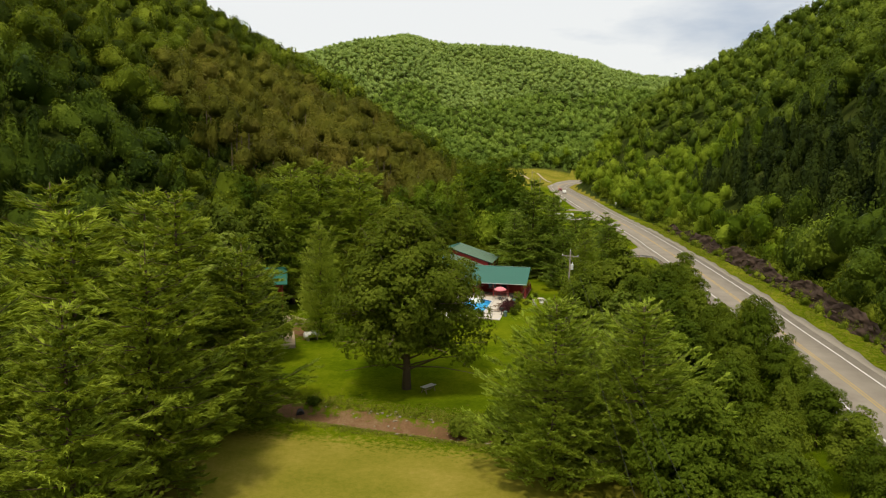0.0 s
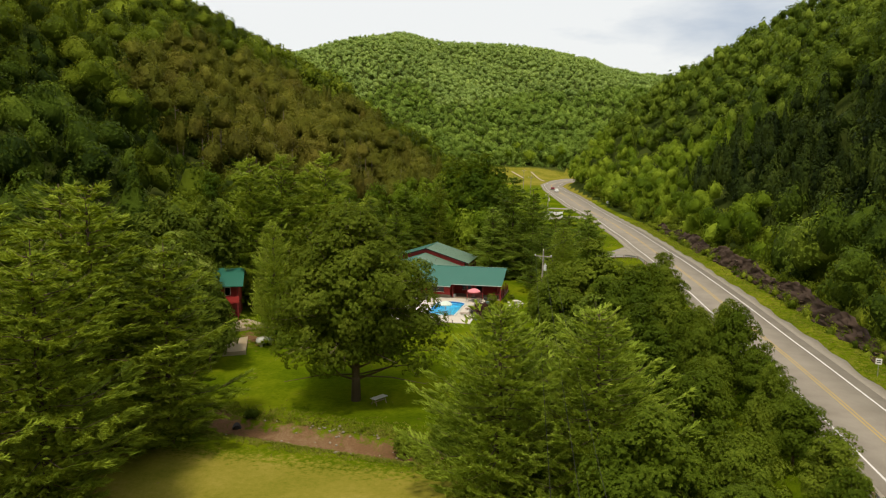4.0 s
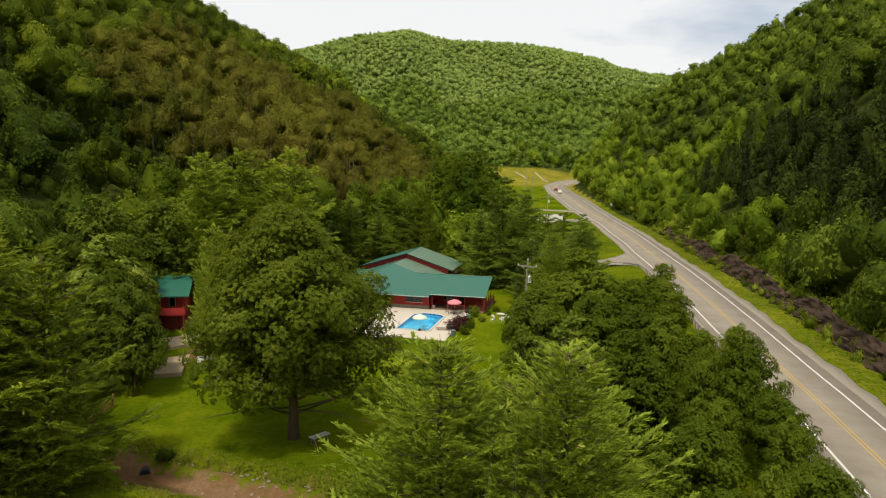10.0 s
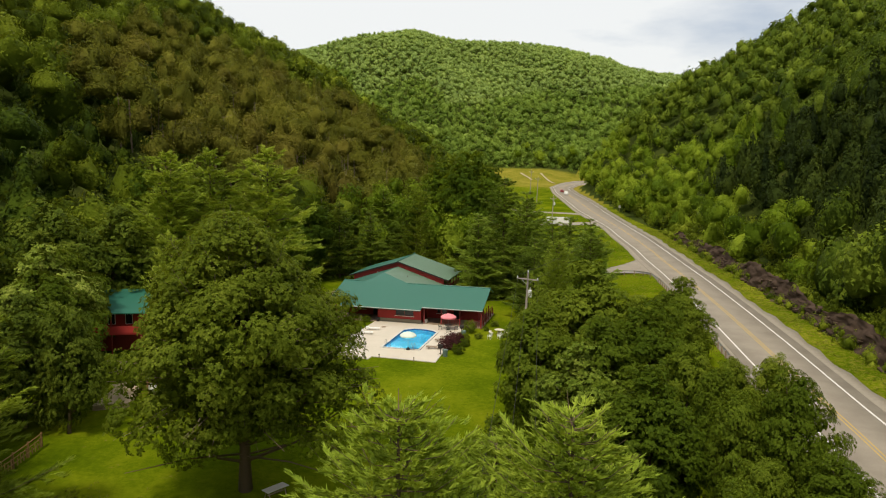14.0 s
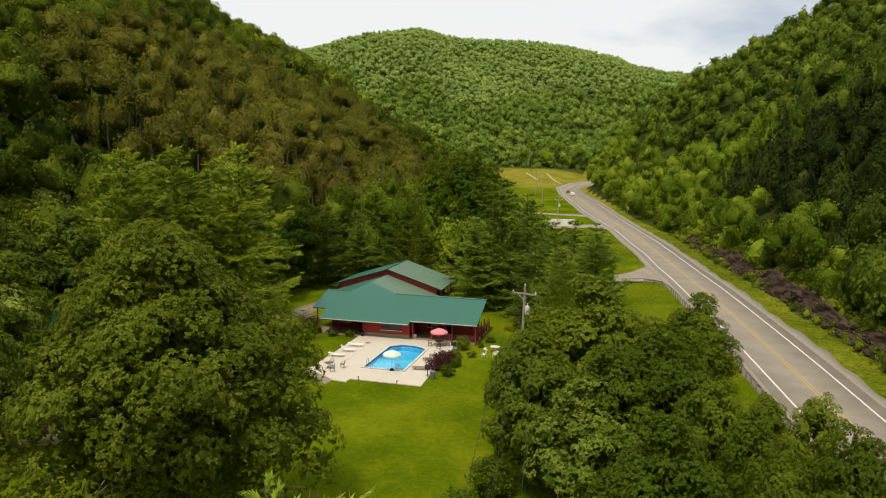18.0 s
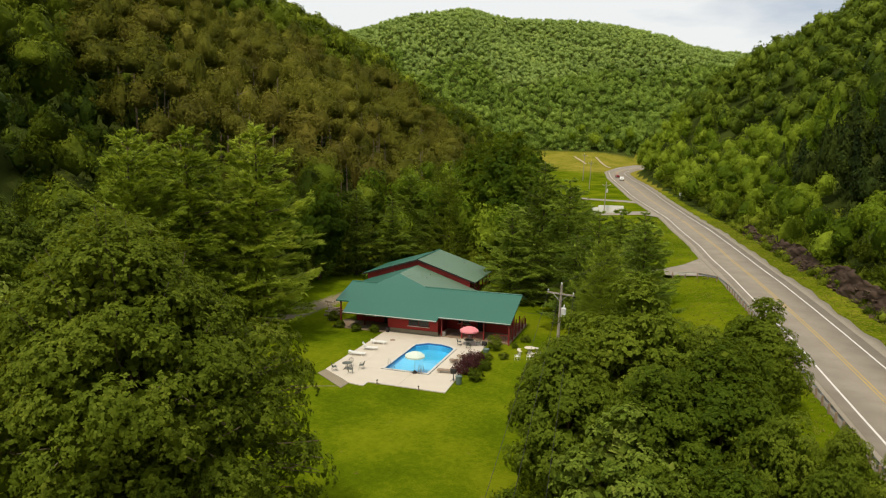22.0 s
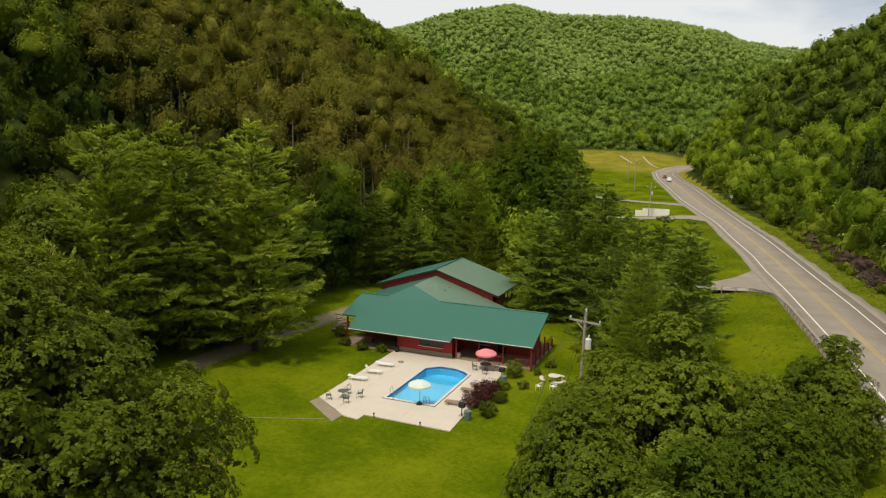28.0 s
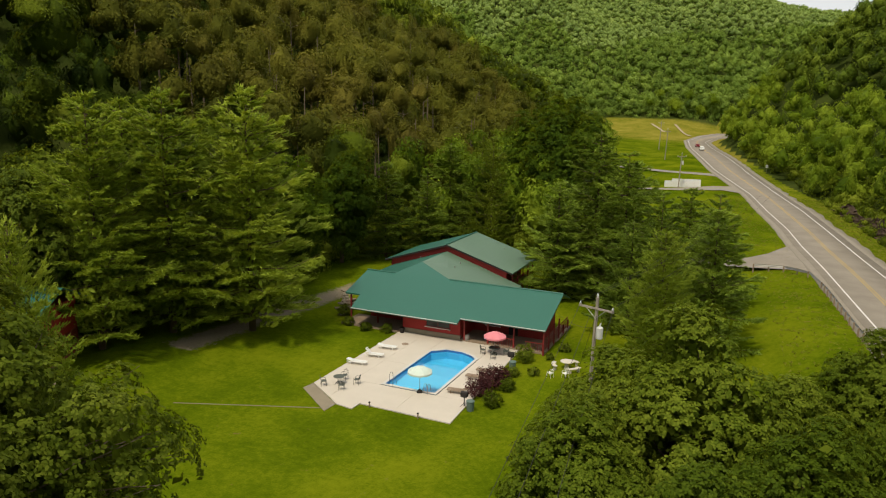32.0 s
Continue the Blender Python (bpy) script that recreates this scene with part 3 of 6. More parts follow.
    wi = rng.integers(0, nb, ni)
    ip = bp[wi] * rng.uniform(0.55, 0.98, ni)[:, None] + rng.normal(size=(ni, 3)) * br[wi][:, None] * (0.36, 0.36, 0.26) + top
    iv, jf = quads(rng, ip, rng.normal(size=(ni, 3)) * 0.8 + (0, 0, 0.5), leaf * 1.1, 0.4, 1.2)
    raw("inner_leaves", iv, jf, mat, t)
    raw("crown", v, f, mat, t)
    if label:
        tagged(t, label, "tree")
    return t


def pine_tree(name, seed, h, r, mat, tufts=6500, trunk=0.28, low=0.1, droop=0.05, needle=0.42, label="", whorl=0.62, shape=0.72, lift=0.75, upturn=0.12, blades=13, thin=0.085, spread=0.36):
    """A pine: tiers of long boughs, each a flat plume of side twigs set with needle tufts."""
    rng = np.random.default_rng(seed)
    t = empty(name)
    bm = bmesh.new()
    tube(bm, [(0, 0, -0.4), (0, 0, h * 0.4), (0, 0, h * 0.98)], [trunk, trunk * 0.7, 0.03], 8)
    part("trunk", bm, M_BARK, t, smooth=True)
    bm = bmesh.new()
    centre, ways = [], []
    z = h * low
    boughs = []
    while z < h * 0.985:
        f = (z - h * low) / (h * (1 - low))
        reach = r * (1 - f) ** shape * (0.6 + 0.4 * min(1, f * 6 + 0.35))
        k = rng.integers(6, 9)
        a0 = rng.uniform(0, 6.28)
        for i in range(k):
            a = a0 + 6.283 * i / k + rng.uniform(-0.45, 0.45)
            boughs.append((z + rng.uniform(-0.13, 0.13) * whorl, a, max(0.4, reach * rng.uniform(0.55, 1.15)), f))
        z += whorl * rng.uniform(0.75, 1.25) * (1.0 - 0.5 * f)
    total = sum(b[2] ** 1.5 for b in boughs)
    for z, a, L, f in boughs:
        rise = (0.50 * f + 0.08 - droop) * L
        cs, sn = math.cos(a), math.sin(a)
        root = np.array([0, 0, z])
        mid = np.array([cs * L * 0.55, sn * L * 0.55, z + rise * 0.4 - 0.02 * L])
        tip = np.array([cs * L, sn * L, z + rise + upturn * L])
        if L > 0.8:
            tube(bm, [root, mid, tip], [0.03 + 0.006 * L, 0.02, 0.008], 4, False)
        across, along = np.array([-sn, cs, 0]), np.array([cs, sn, 0])
        n = max(5, int(tufts * L ** 1.5 / total))
        tw = max(4, int(L * 3.0))
        ts = np.sort(rng.uniform(0.22, 1.0, tw))
        tl = 0.50 * L * np.sqrt(np.clip(1.10 - ts, 0.05, 1)) * rng.uniform(0.55, 1.1, tw)
        tsgn = np.where(np.arange(tw) % 2 == 0, 1.0, -1.0)
        tl[-1] *= 0.2
        pick = rng.choice(tw, n, p=tl / tl.sum())
        u = rng.uniform(0.05, 1.0, n) ** 0.7
        s = ts[pick]
        base = np.where(s[:, None] < 0.55, root + (mid - root) * (s / 0.55)[:, None], mid + (tip - mid) * ((s - 0.55) / 0.45)[:, None])
        side = tsgn[pick] * tl[pick] * u
        p = base + across * side[:, None] + along * (np.abs(side) * 0.8)[:, None]
        p[:, 2] += rng.normal(size=n) * 0.04 + upturn * np.abs(side) - 0.10 * L * u * (1 - s)
        w = along * 0.75 + across * (np.sign(side) * 0.40)[:, None] + np.array([0, 0, lift]) + rng.normal(size=(n, 3)) * 0.18
        centre.append(p)
        ways.append(w)
    tagged(part("branchwork", bm, M_BARK, t), "dark bare boughs inside the crown", kind="stuff")
    p, w = np.concatenate(centre), np.concatenate(ways)
    w /= np.linalg.norm(w, axis=1)[:, None]
    n = len(p)
    vs = []
    for j in range(blades):
        ww = w + rng.normal(size=(n, 3)) * (spread, spread, spread * 0.7)
        ww /= np.linalg.norm(ww, axis=1)[:, None]
        sd = np.cross(ww, rng.normal(size=(n, 3)) * 0.5 + (0, 0, 1))
        sd /= np.linalg.norm(sd, axis=1)[:, None] + 1e-9
        L = needle * rng.uniform(0.6, 1.15, n)[:, None]
        q = p + w * (rng.uniform(-0.75, 0.45, n) * needle)[:, None]
        vs.append(np.stack([q - sd * L * thin, q + sd * L * thin, q + ww * L], 1))
    v = np.concatenate(vs).reshape(-1, 3)
    raw("needles", v, np.arange(len(v)).reshape(-1, 3), mat, t)
    ni = tufts // 5
    q = 1 - np.sqrt(rng.random(ni))
    a, s = rng.uniform(0, 6.283, ni), rng.uniform(0.03, 0.34, ni) * r * (1 - q) ** shape
    ip = np.stack([np.cos(a) * s, np.sin(a) * s, h * (low + (1 - low) * q * 0.97) + 0.2 * s], 1)
    iw = np.stack([np.cos(a), np.sin(a), np.full(ni, 0.35)], 1)
    iv, jf = quads(rng, ip, np.cross(iw, rng.normal(size=(ni, 3))) * 0.5 + (0, 0, 0.6), needle * 0.75, 0.35, 0.8)
    raw("inner_needles", iv, jf, mat, t)
    if label:
        tagged(t, label, "tree")
    return t


MAPLE = broadleaf_tree("maple_tree", 11, 22.4, 10.0, 20000, 0.225, M_MAPLE, 0.42, 0.06, "tall full maple with dense green leaves standing on the lawn", bare=14, boughs=260, taper=0.50)
LEAFY = [broadleaf_tree("broadleaf_tree", 20 + i, 14.0, 5.4, 5000, 0.225, M_LEAF, 0.26, 0.08, "bushy green broadleaf tree in full leaf", boughs=90, taper=0.55) for i in range(3)]
LIGHT = [broadleaf_tree("broadleaf_tree", 27, 14.0, 5.4, 3600, 0.30, M_SAPLING, 0.26, 0.08, "tall light green broadleaf tree behind the house", boughs=80)]
SHADED = [broadleaf_tree("broadleaf_tree", 26, 14.0, 5.4, 3400, 0.28, M_SHADELEAF, 0.26, 0.06, "shade-darkened green broadleaf tree at the foot of the hill", boughs=80)]
PINES = [pine_tree("white_pine", 40 + i, 20.0, 7.0, M_PINE, 11500, 0.3, 0.04, 0.04, 0.42, "tall white pine with layered soft green boughs", whorl=2.2, shape=0.56, lift=0.28, blades=8, thin=0.10, spread=0.25) for i in range(2)]
YOUNG = [pine_tree("white_pine", 48, 20.0, 7.0, M_YPINE, 12000, 0.3, 0.04, -0.02, 0.38, "young white pine with upswept feathery boughs", whorl=1.3, shape=0.54, lift=0.70, upturn=0.24, blades=9, thin=0.13, spread=0.30)]
SOFT = [pine_tree("white_pine", 52, 20.0, 7.0, M_YPINE, 12500, 0.3, 0.08, 0.02, 0.42, "large white pine with broad light green tiers", whorl=1.9, shape=0.58, lift=0.28, upturn=0.12, blades=8, thin=0.11, spread=0.30)]
BACKS = [pine_tree("white_pine", 45, 20.0, 7.0, M_PINE, 6000, 0.3, 0.05, 0.04, 0.58, "tall white pine standing among other pines", whorl=2.3, shape=0.56, lift=0.30, blades=8, thin=0.085, spread=0.22)]
DARKS = [pine_tree("dark_conifer", 60 + i, 18.0, 7.4, M_SPRUCE, 9000, 0.28, 0.04, 0.14, 0.42, "dark green conifer with drooping layered boughs", whorl=1.9, shape=0.66, lift=0.12, blades=8, thin=0.13, spread=0.28) for i in range(2)]

MAPLE.matrix_world = pose(-22.6, 84.4, land1(-22.6, 84.4), 0, 0, 20)
# white pines at the edge of the lower lawn
used = set()


def stand(kinds, base, rows, wide=1.0):
    """Trees of the kinds at (x, y, height); the first of each kind is moved, the rest are copies."""
    for i, (x, y, h) in enumerate(rows):
        k = kinds[i % len(kinds)]
        if k.name in used:
            c = copy_thing(k, Matrix.Identity(4))
        else:
            used.add(k.name)
            c = k
        s = h / base
        c.matrix_world = pose(x, y, land1(x, y), 0, 0, (i * 67 + x * 13) % 360) @ Matrix.Diagonal((s * wide, s * wide, s, 1))


stand(PINES, 20, [(-35.2, 69.5, 19), (-40, 66, 24), (-35, 54, 21), (-32.5, 42, 18.5)], 1.12)
stand(BACKS, 20, [(-44, 57, 23), (-46, 70, 24), (-50, 62, 25), (-42, 44, 22), (-38, 32, 20), (-52, 78, 22)], 1.15)
stand(YOUNG, 20, [(-4.3, 64.5, 15.6), (2.8, 66.0, 15.4), (-1.5, 73, 11.0)], 1.35)
# pines beside the drive behind the house
stand(SOFT, 20, [(-44.4, 131, 25), (-50, 125.5, 24)], 1.03)
stand(SOFT, 20, [(-52, 118.5, 23.5), (-57, 127, 23), (-50, 138, 22)], 0.95)
# conifers behind the house towards the road
stand(DARKS, 18, [(-0.3, 148, 15), (-12, 163, 19), (-16.7, 168, 21.5), (-7, 158, 15), (-5, 170, 14), (-21, 178, 14), (-13, 176, 17), (-44, 173, 13), (-48.5, 168, 15), (-39, 181, 14.5), (-45, 184, 17), (-20, 161, 15), (-9, 151, 12.5), (-1, 160, 14)], 1.0)
stand(YOUNG, 20, [(-4.5, 142, 13)], 0.95)
stand(YOUNG, 20, [(-40.3, 102.0, 16.6)], 0.72)
stand(PINES, 20, [(-34.9, 177, 20.0), (-40.5, 187, 19)], 0.62)
# broadleaf trees along the embankment and round the lawn
NEAR = [broadleaf_tree("broadleaf_tree", 30 + i, 14.0, 5.2, 8000, 0.195, M_LEAF, 0.26, 0.08, "full green broadleaf tree beside the lawn", boughs=130, taper=0.62) for i in range(2)]
stand(NEAR, 14, [(1.4, 106.5, 15.4), (3.0, 98, 12.6), (5.9, 55.5, 12.2), (7.0, 100, 13.5), (6.5, 85, 12), (-2.2, 100.5, 12.6), (-3.0, 109.5, 11.8), (5.5, 110, 12.0), (10.3, 117.5, 10.8)])
stand(LEAFY, 14, [(14.9, 83.4, 11.0), (12.2, 85.0, 10.6), (11.8, 91, 9.5), (16.2, 96, 7.6), (12, 47, 9), (16, 72, 7.5), (17, 55, 7), (14.0, 101, 6.5), (9.0, 104, 11.5), (10.0, 95.5, 11), (12.8, 79, 8.5), (14.0, 66, 8)], 0.66)
stand(LEAFY, 14, [(16.6, 79, 6.6), (17.2, 69, 6.4), (17.8, 61, 6.2), (18.2, 52, 6.5), (11.5, 54, 9.0)], 1.0)
stand(LEAFY, 14, [(10.5, 73, 10), (12, 61, 9), (12, 33, 9), (-51.5, 97, 13.5), (-56.5, 103, 15)], 0.92)
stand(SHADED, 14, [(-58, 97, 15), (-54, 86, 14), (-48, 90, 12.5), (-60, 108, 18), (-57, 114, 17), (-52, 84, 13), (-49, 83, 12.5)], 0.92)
PALE = [broadleaf_tree("flowering_tree", 51, 12.0, 4.0, 1800, 0.30, M_PALE, 0.2, 0.05, "small tree with pale creamy flowering leaf tips", boughs=60)]
stand(PALE, 12, [(1.8, 95.0, 11.0), (-53.5, 99.5, 15.5)])
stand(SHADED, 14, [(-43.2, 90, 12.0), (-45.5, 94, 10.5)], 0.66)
stand(LIGHT, 14, [(-28.5, 192, 24.5), (-22.5, 188, 19), (-35, 199, 22), (-53, 150, 16), (-52, 161, 16), (-72, 144, 17)], 0.9)


def woods(name, mat, spots, seed, label, conifer=0.0, cards=95, size=0.85, fine=1, shrink=0.66, tall=(0.95, 1.6)):
    """A stand of far trees in one mesh: billowing crowns with small leaf cards over their skin."""
    rng = np.random.default_rng(seed)
    sets, kinds = [], 10
    for k in range(kinds):
        cone = k < round(conifer * kinds)
        nc = 15
        c, d = crown_points(rng, nc, 0.72, 0.72, 0.78, 0.34, 7)
        c[:, 2] = np.abs(c[:, 2]) * np.where(rng.random(nc) < 0.3, -0.5, 1.0)
        c[:, :2] *= 1 - 0.35 * np.clip(c[:, 2:], 0, 1)
        rho = rng.uniform(0.24, 0.46, nc)
        which = rng.choice(nc, cards, p=rho ** 2 / (rho ** 2).sum())
        off = rng.normal(size=(cards, 3)) + d[which] * 0.7 + (0, 0, 0.5)
        off /= np.linalg.norm(off, axis=1)[:, None]
        p = c[which] + off * (rho[which] * rng.uniform(0.75, 1.15, cards))[:, None] * (1, 1, 0.8)
        iv, jf = core(rng, c, rho, fine, shrink, 0.5)
        iv = iv * rng.uniform(0.90, 1.05, (len(iv), 1))
        if cone:
            for q in (p, iv):
                q[:, :2] *= np.clip(0.85 - 0.5 * (q[:, 2:] + 0.4), 0.05, 1)
                q[:, 2] *= 1.5
        v, f = quads(rng, p, off + d[which] * 0.15 + (0, 0, 0.25), size / 4.2, 0.17, 1.7)
        v = v.reshape(-1, 4, 3)
        v[:, 3] = v[:, 3] * 0.5 + v[:, 2] * 0.5
        cv = v[:, (0, 1, 3)].reshape(-1, 3)
        jf = jf[iv[jf][:, :, 2].mean(axis=1) > -0.7]
        sets.append((np.concatenate([iv, cv]), np.concatenate([jf, np.arange(len(cv)).reshape(-1, 3) + len(iv)])))
    trees, tones = [], []
    for x, y, z, r, h in spots:
        v, f = sets[rng.integers(kinds)]
        a = rng.uniform(0, 6.28)
        c, s = math.cos(a), math.sin(a)
        high = r * rng.uniform(*tall)
        m = np.array([[c * r, s * r, 0], [-s * r, c * r, 0], [0, 0, high]])
        trees.append((v @ m + (x, y, z + h - high), f))
        tones.append(np.full(len(v), rng.random(), np.float32))
    v, f = join(trees)
    ob = raw(name, v, f, mat)
    tone = ob.data.attributes.new("tone", 'FLOAT', 'POINT')
    tone.data.foreach_set("value", np.concatenate(tones))
    return tagged(ob, label, "woods", kind="stuff")


def scatter(x0, x1, y0, y1, step, seed, test, r=(3.2, 5.4), h=(13, 20)):
    rng = np.random.default_rng(seed)
    X, Y = np.meshgrid(np.arange(x0, x1, step), np.arange(y0, y1, step))
    X = X.ravel() + rng.uniform(-0.42, 0.42, X.size) * step
    Y = Y.ravel() + rng.uniform(-0.42, 0.42, Y.size) * step
    ok = is_wood(X, Y) & test(X, Y)
    X, Y = X[ok], Y[ok]
    Z = land(X, Y)
    return [(a, b, c, rng.uniform(*r), rng.uniform(*h)) for a, b, c in zip(X, Y, Z)]


brown = lambda x, y: ((x + 92 + 0.1 * (y - 230)) / 42) ** 2 + ((y - 240) / 85) ** 2 < 1
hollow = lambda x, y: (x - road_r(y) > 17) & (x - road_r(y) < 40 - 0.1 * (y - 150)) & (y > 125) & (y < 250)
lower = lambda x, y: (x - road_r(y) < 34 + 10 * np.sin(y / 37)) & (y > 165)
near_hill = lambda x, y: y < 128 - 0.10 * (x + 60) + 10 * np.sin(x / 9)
left = lambda x, y: (x < foot_l(y) + 6) & ~brown(x, y) & (x > -62 - 0.66 * y)
woods("woods_left", M_WOOD, scatter(-260, -40, 60, 330, 7.2, 1, lambda x, y: left(x, y) & ~near_hill(x, y), (3.0, 5.4), (11, 20)), 101, "dense green broadleaf woods on the steep hillside", 0.1, 850, 0.29, 2, 0.80, (0.95, 1.5))
woods("woods_left", M_SHADESLOPE, scatter(-260, -40, 60, 330, 7.2, 71, lambda x, y: left(x, y) & near_hill(x, y), (3.0, 5.4), (11, 20)), 171, "shade-darkened green broadleaf woods on the near flank of the hill", 0.1, 850, 0.29, 2, 0.80, (0.95, 1.5))
woods("woods_left", M_WOOD, scatter(-330, -40, 330, 560, 6.2, 11, lambda x, y: (x < foot_l(y) + 6) & (x > -40 - 0.62 * y), (3.0, 5.2), (11, 19)), 111, "dense green broadleaf woods on the far end of the hillside", 0.0, 130, 0.62, 1, 0.80)
woods("woods_browned", M_BROWN, scatter(-150, -45, 150, 330, 5.4, 2, brown, (2.8, 5.0), (11, 21)), 102, "stand of browned pines on the hillside", 0.1, 720, 0.29, 2, 0.74, (1.0, 1.55))
rg_ = np.random.default_rng(91)
bare = bmesh.new()
for x, y in zip(rg_.uniform(-100, -58, 90), rg_.uniform(165, 310, 90)):
    if brown(x, y):
        z, h, lx = land1(x, y), rg_.uniform(11, 17), rg_.normal() * 0.5
        tube(bare, [(x, y, z - 0.5), (x + lx * 0.5, y, z + h * 0.5), (x + lx, y, z + h)], [0.24, 0.18, 0.06], 5, False)
        for k in range(5):
            f, a = rg_.uniform(0.45, 0.95), rg_.uniform(0, 6.28)
            p = Vector((x + lx * f, y, z + h * f))
            tube(bare, [p, p + Vector((math.cos(a), math.sin(a), 0.35)) * rg_.uniform(1.0, 2.4)], [0.06, 0.02], 4, False)
tagged(part("pine_trunks", bare, M_TWIG), "pale bare trunks and branches among the browned pines", "tree trunks", kind="stuff")
woods("woods_valley", M_SAPLING, scatter(-70, 20, 174, 552, 5.6, 3, lambda x, y: (x >= foot_l(y) + 2) & (x < road_l(y)), (2.8, 4.8), (9, 18)), 103, "mixed green woods on the valley floor", 0.12, 620, 0.34, 1, 0.72)
woods("woods_right", M_SAPLING, scatter(15, 190, 60, 300, 4.6, 4, lambda x, y: (x > road_r(y) + 4) & (x < 44 + 0.30 * y) & ~hollow(x, y) & lower(x, y), (1.9, 3.6), (6, 15)), 104, "bright green young woods on the slope above the road", 0.15, 420, 0.40, 2, 0.80, (1.0, 1.6))
woods("woods_right", M_SHADESLOPE, scatter(15, 190, 60, 300, 6.2, 54, lambda x, y: (x > road_r(y) + 4) & (x < 44 + 0.30 * y) & ~hollow(x, y) & ~lower(x, y), (3.0, 5.6), (8, 18)), 154, "shade-darkened green woods on the upper slope", 0.1, 700, 0.30, 2, 0.74, (1.0, 1.8))
woods("woods_right", M_SHADEHEMLOCK, scatter(15, 120, 120, 255, 4.8, 44, hollow, (2.6, 4.0), (13, 20)), 144, "dark hemlocks in the shaded hollow of the slope", 0.7, 500, 0.36, 1, 0.74, (1.2, 2.0))
woods("woods_right", M_SAPLING, scatter(-30, 240, 300, 620, 5.4, 14, lambda x, y: (x > road_r(y) + 4) & (x < 24 + 0.36 * y) & lower(x, y), (2.2, 4.2), (7, 15)), 114, "bright green young woods on the far slope above the road", 0.1, 200, 0.48, 1, 0.80, (0.95, 1.5))
woods("woods_right", M_SHADESLOPE, scatter(-30, 240, 300, 620, 5.9, 64, lambda x, y: (x > road_r(y) + 4) & (x < 24 + 0.36 * y) & ~lower(x, y), (2.7, 4.8), (9, 18)), 164, "shade-darkened green woods on the far upper slope", 0.0, 110, 0.64, 1, 0.80)
woods("woods_right", M_SHADESLOPE, scatter(38, 110, -70, 60, 7.0, 24, lambda x, y: x > road_r(y) + 9.6, (3.2, 5.2), (9, 17)), 124, "green woods on the slope above the near road", 0.1, 120, 0.6, 1, 0.8)
woods("woods_left", M_WOOD, scatter(-130, -60, -70, 60, 7.0, 25, lambda x, y: x < foot_l(y), (3.4, 5.6), (10, 18)), 125, "green woods on the near end of the hillside", 0.1, 120, 0.6, 1, 0.8)
inside = lambda x, y: (x > -0.60 * y) & (x < 0.30 * y + 20) & ~((x > road_r(y) + 4) & (y < 620))
shoulder = lambda x, y: y < 735 + 45 * np.sin(x / 61 + 1) + 25 * np.sin(x / 17)
woods("woods_far", M_HAZELOW, scatter(-620, 360, 552, 860, 5.3, 15, lambda x, y: inside(x, y) & shoulder(x, y), (2.2, 4.8), (6, 14)), 115, "deep green woods along the foot of the far hill", 0.0, 40, 0.95, 1, 0.78, (0.8, 1.5))
woods("woods_far", M_HAZEHIGH, scatter(-620, 360, 640, 1060, 5.2, 5, lambda x, y: inside(x, y) & ~shoulder(x, y), (2.2, 4.6), (6, 12.5)), 105, "far wooded hill in haze-paled green", 0.0, 24, 1.05, 1, 0.80, (0.75, 1.3))
woods("undergrowth", M_WOOD, scatter(-5, 60, 60, 420, 3.4, 6, lambda x, y: (x > road_r(y) + 8) & (x < road_r(y) + 19), (1.6, 2.6), (2.5, 5.0)), 106, "low green undergrowth above the road cut", 0.0, 200, 0.42)
woods("undergrowth", M_WOOD, scatter(-80, -30, 60, 345, 3.6, 7, lambda x, y: (x > foot_l(y) - 12) & (x < road_l(y) - 20), (1.5, 2.6), (2.0, 4.5)), 107, "low green undergrowth at the foot of the woods", 0.0, 160, 0.42)
woods("undergrowth", M_HAZELOW, scatter(-260, 60, 545, 572, 3.6, 8, lambda x, y: (x < road_l(y) - 8) | (x > road_r(y) + 5), (2.2, 3.4), (3.5, 7.0)), 108, "leafy edge of the far woods above the field", 0.0, 90, 0.6)
rg_ = np.random.default_rng(77)
edge_spots = [(x, y, land1(x, y), rg_.uniform(1.6, 2.8), rg_.uniform(2.5, 5.5)) for x, y in [(rg_.uniform(-52, -14), rg_.uniform(173, 190)) for i in range(90)] + [(rg_.uniform(-58, -50), rg_.uniform(128, 175)) for i in range(60)]]
woods("undergrowth", M_WOOD, edge_spots, 109, "green thicket under the trees behind the house", 0.1, 420, 0.30)


def rough_grass(spots, seed, label):
    """Tufts of long grass: a few bent blades at each spot."""
    rng = np.random.default_rng(seed)
    p = np.repeat(np.asarray(spots), 7, axis=0)
    n = len(p)
    a, ln = rng.uniform(0, 6.283, n), rng.uniform(0.10, 0.30, n)
    way = np.stack([np.cos(a) * 0.75, np.sin(a) * 0.55, np.full(n, 0.85)], 1) * ln[:, None]
    side = np.stack([-np.sin(a), np.cos(a), np.zeros(n)], 1) * 0.05
    root = p + rng.normal(size=(n, 3)) * (0.12, 0.12, 0) - (0, 0, 0.05)
    v = np.stack([root - side, root + side, root + way], 1).reshape(-1, 3)
    return tagged(raw("rough_grass", v, np.arange(3 * n).reshape(n, 3), M_TUFT), label, "grass", kind="stuff")


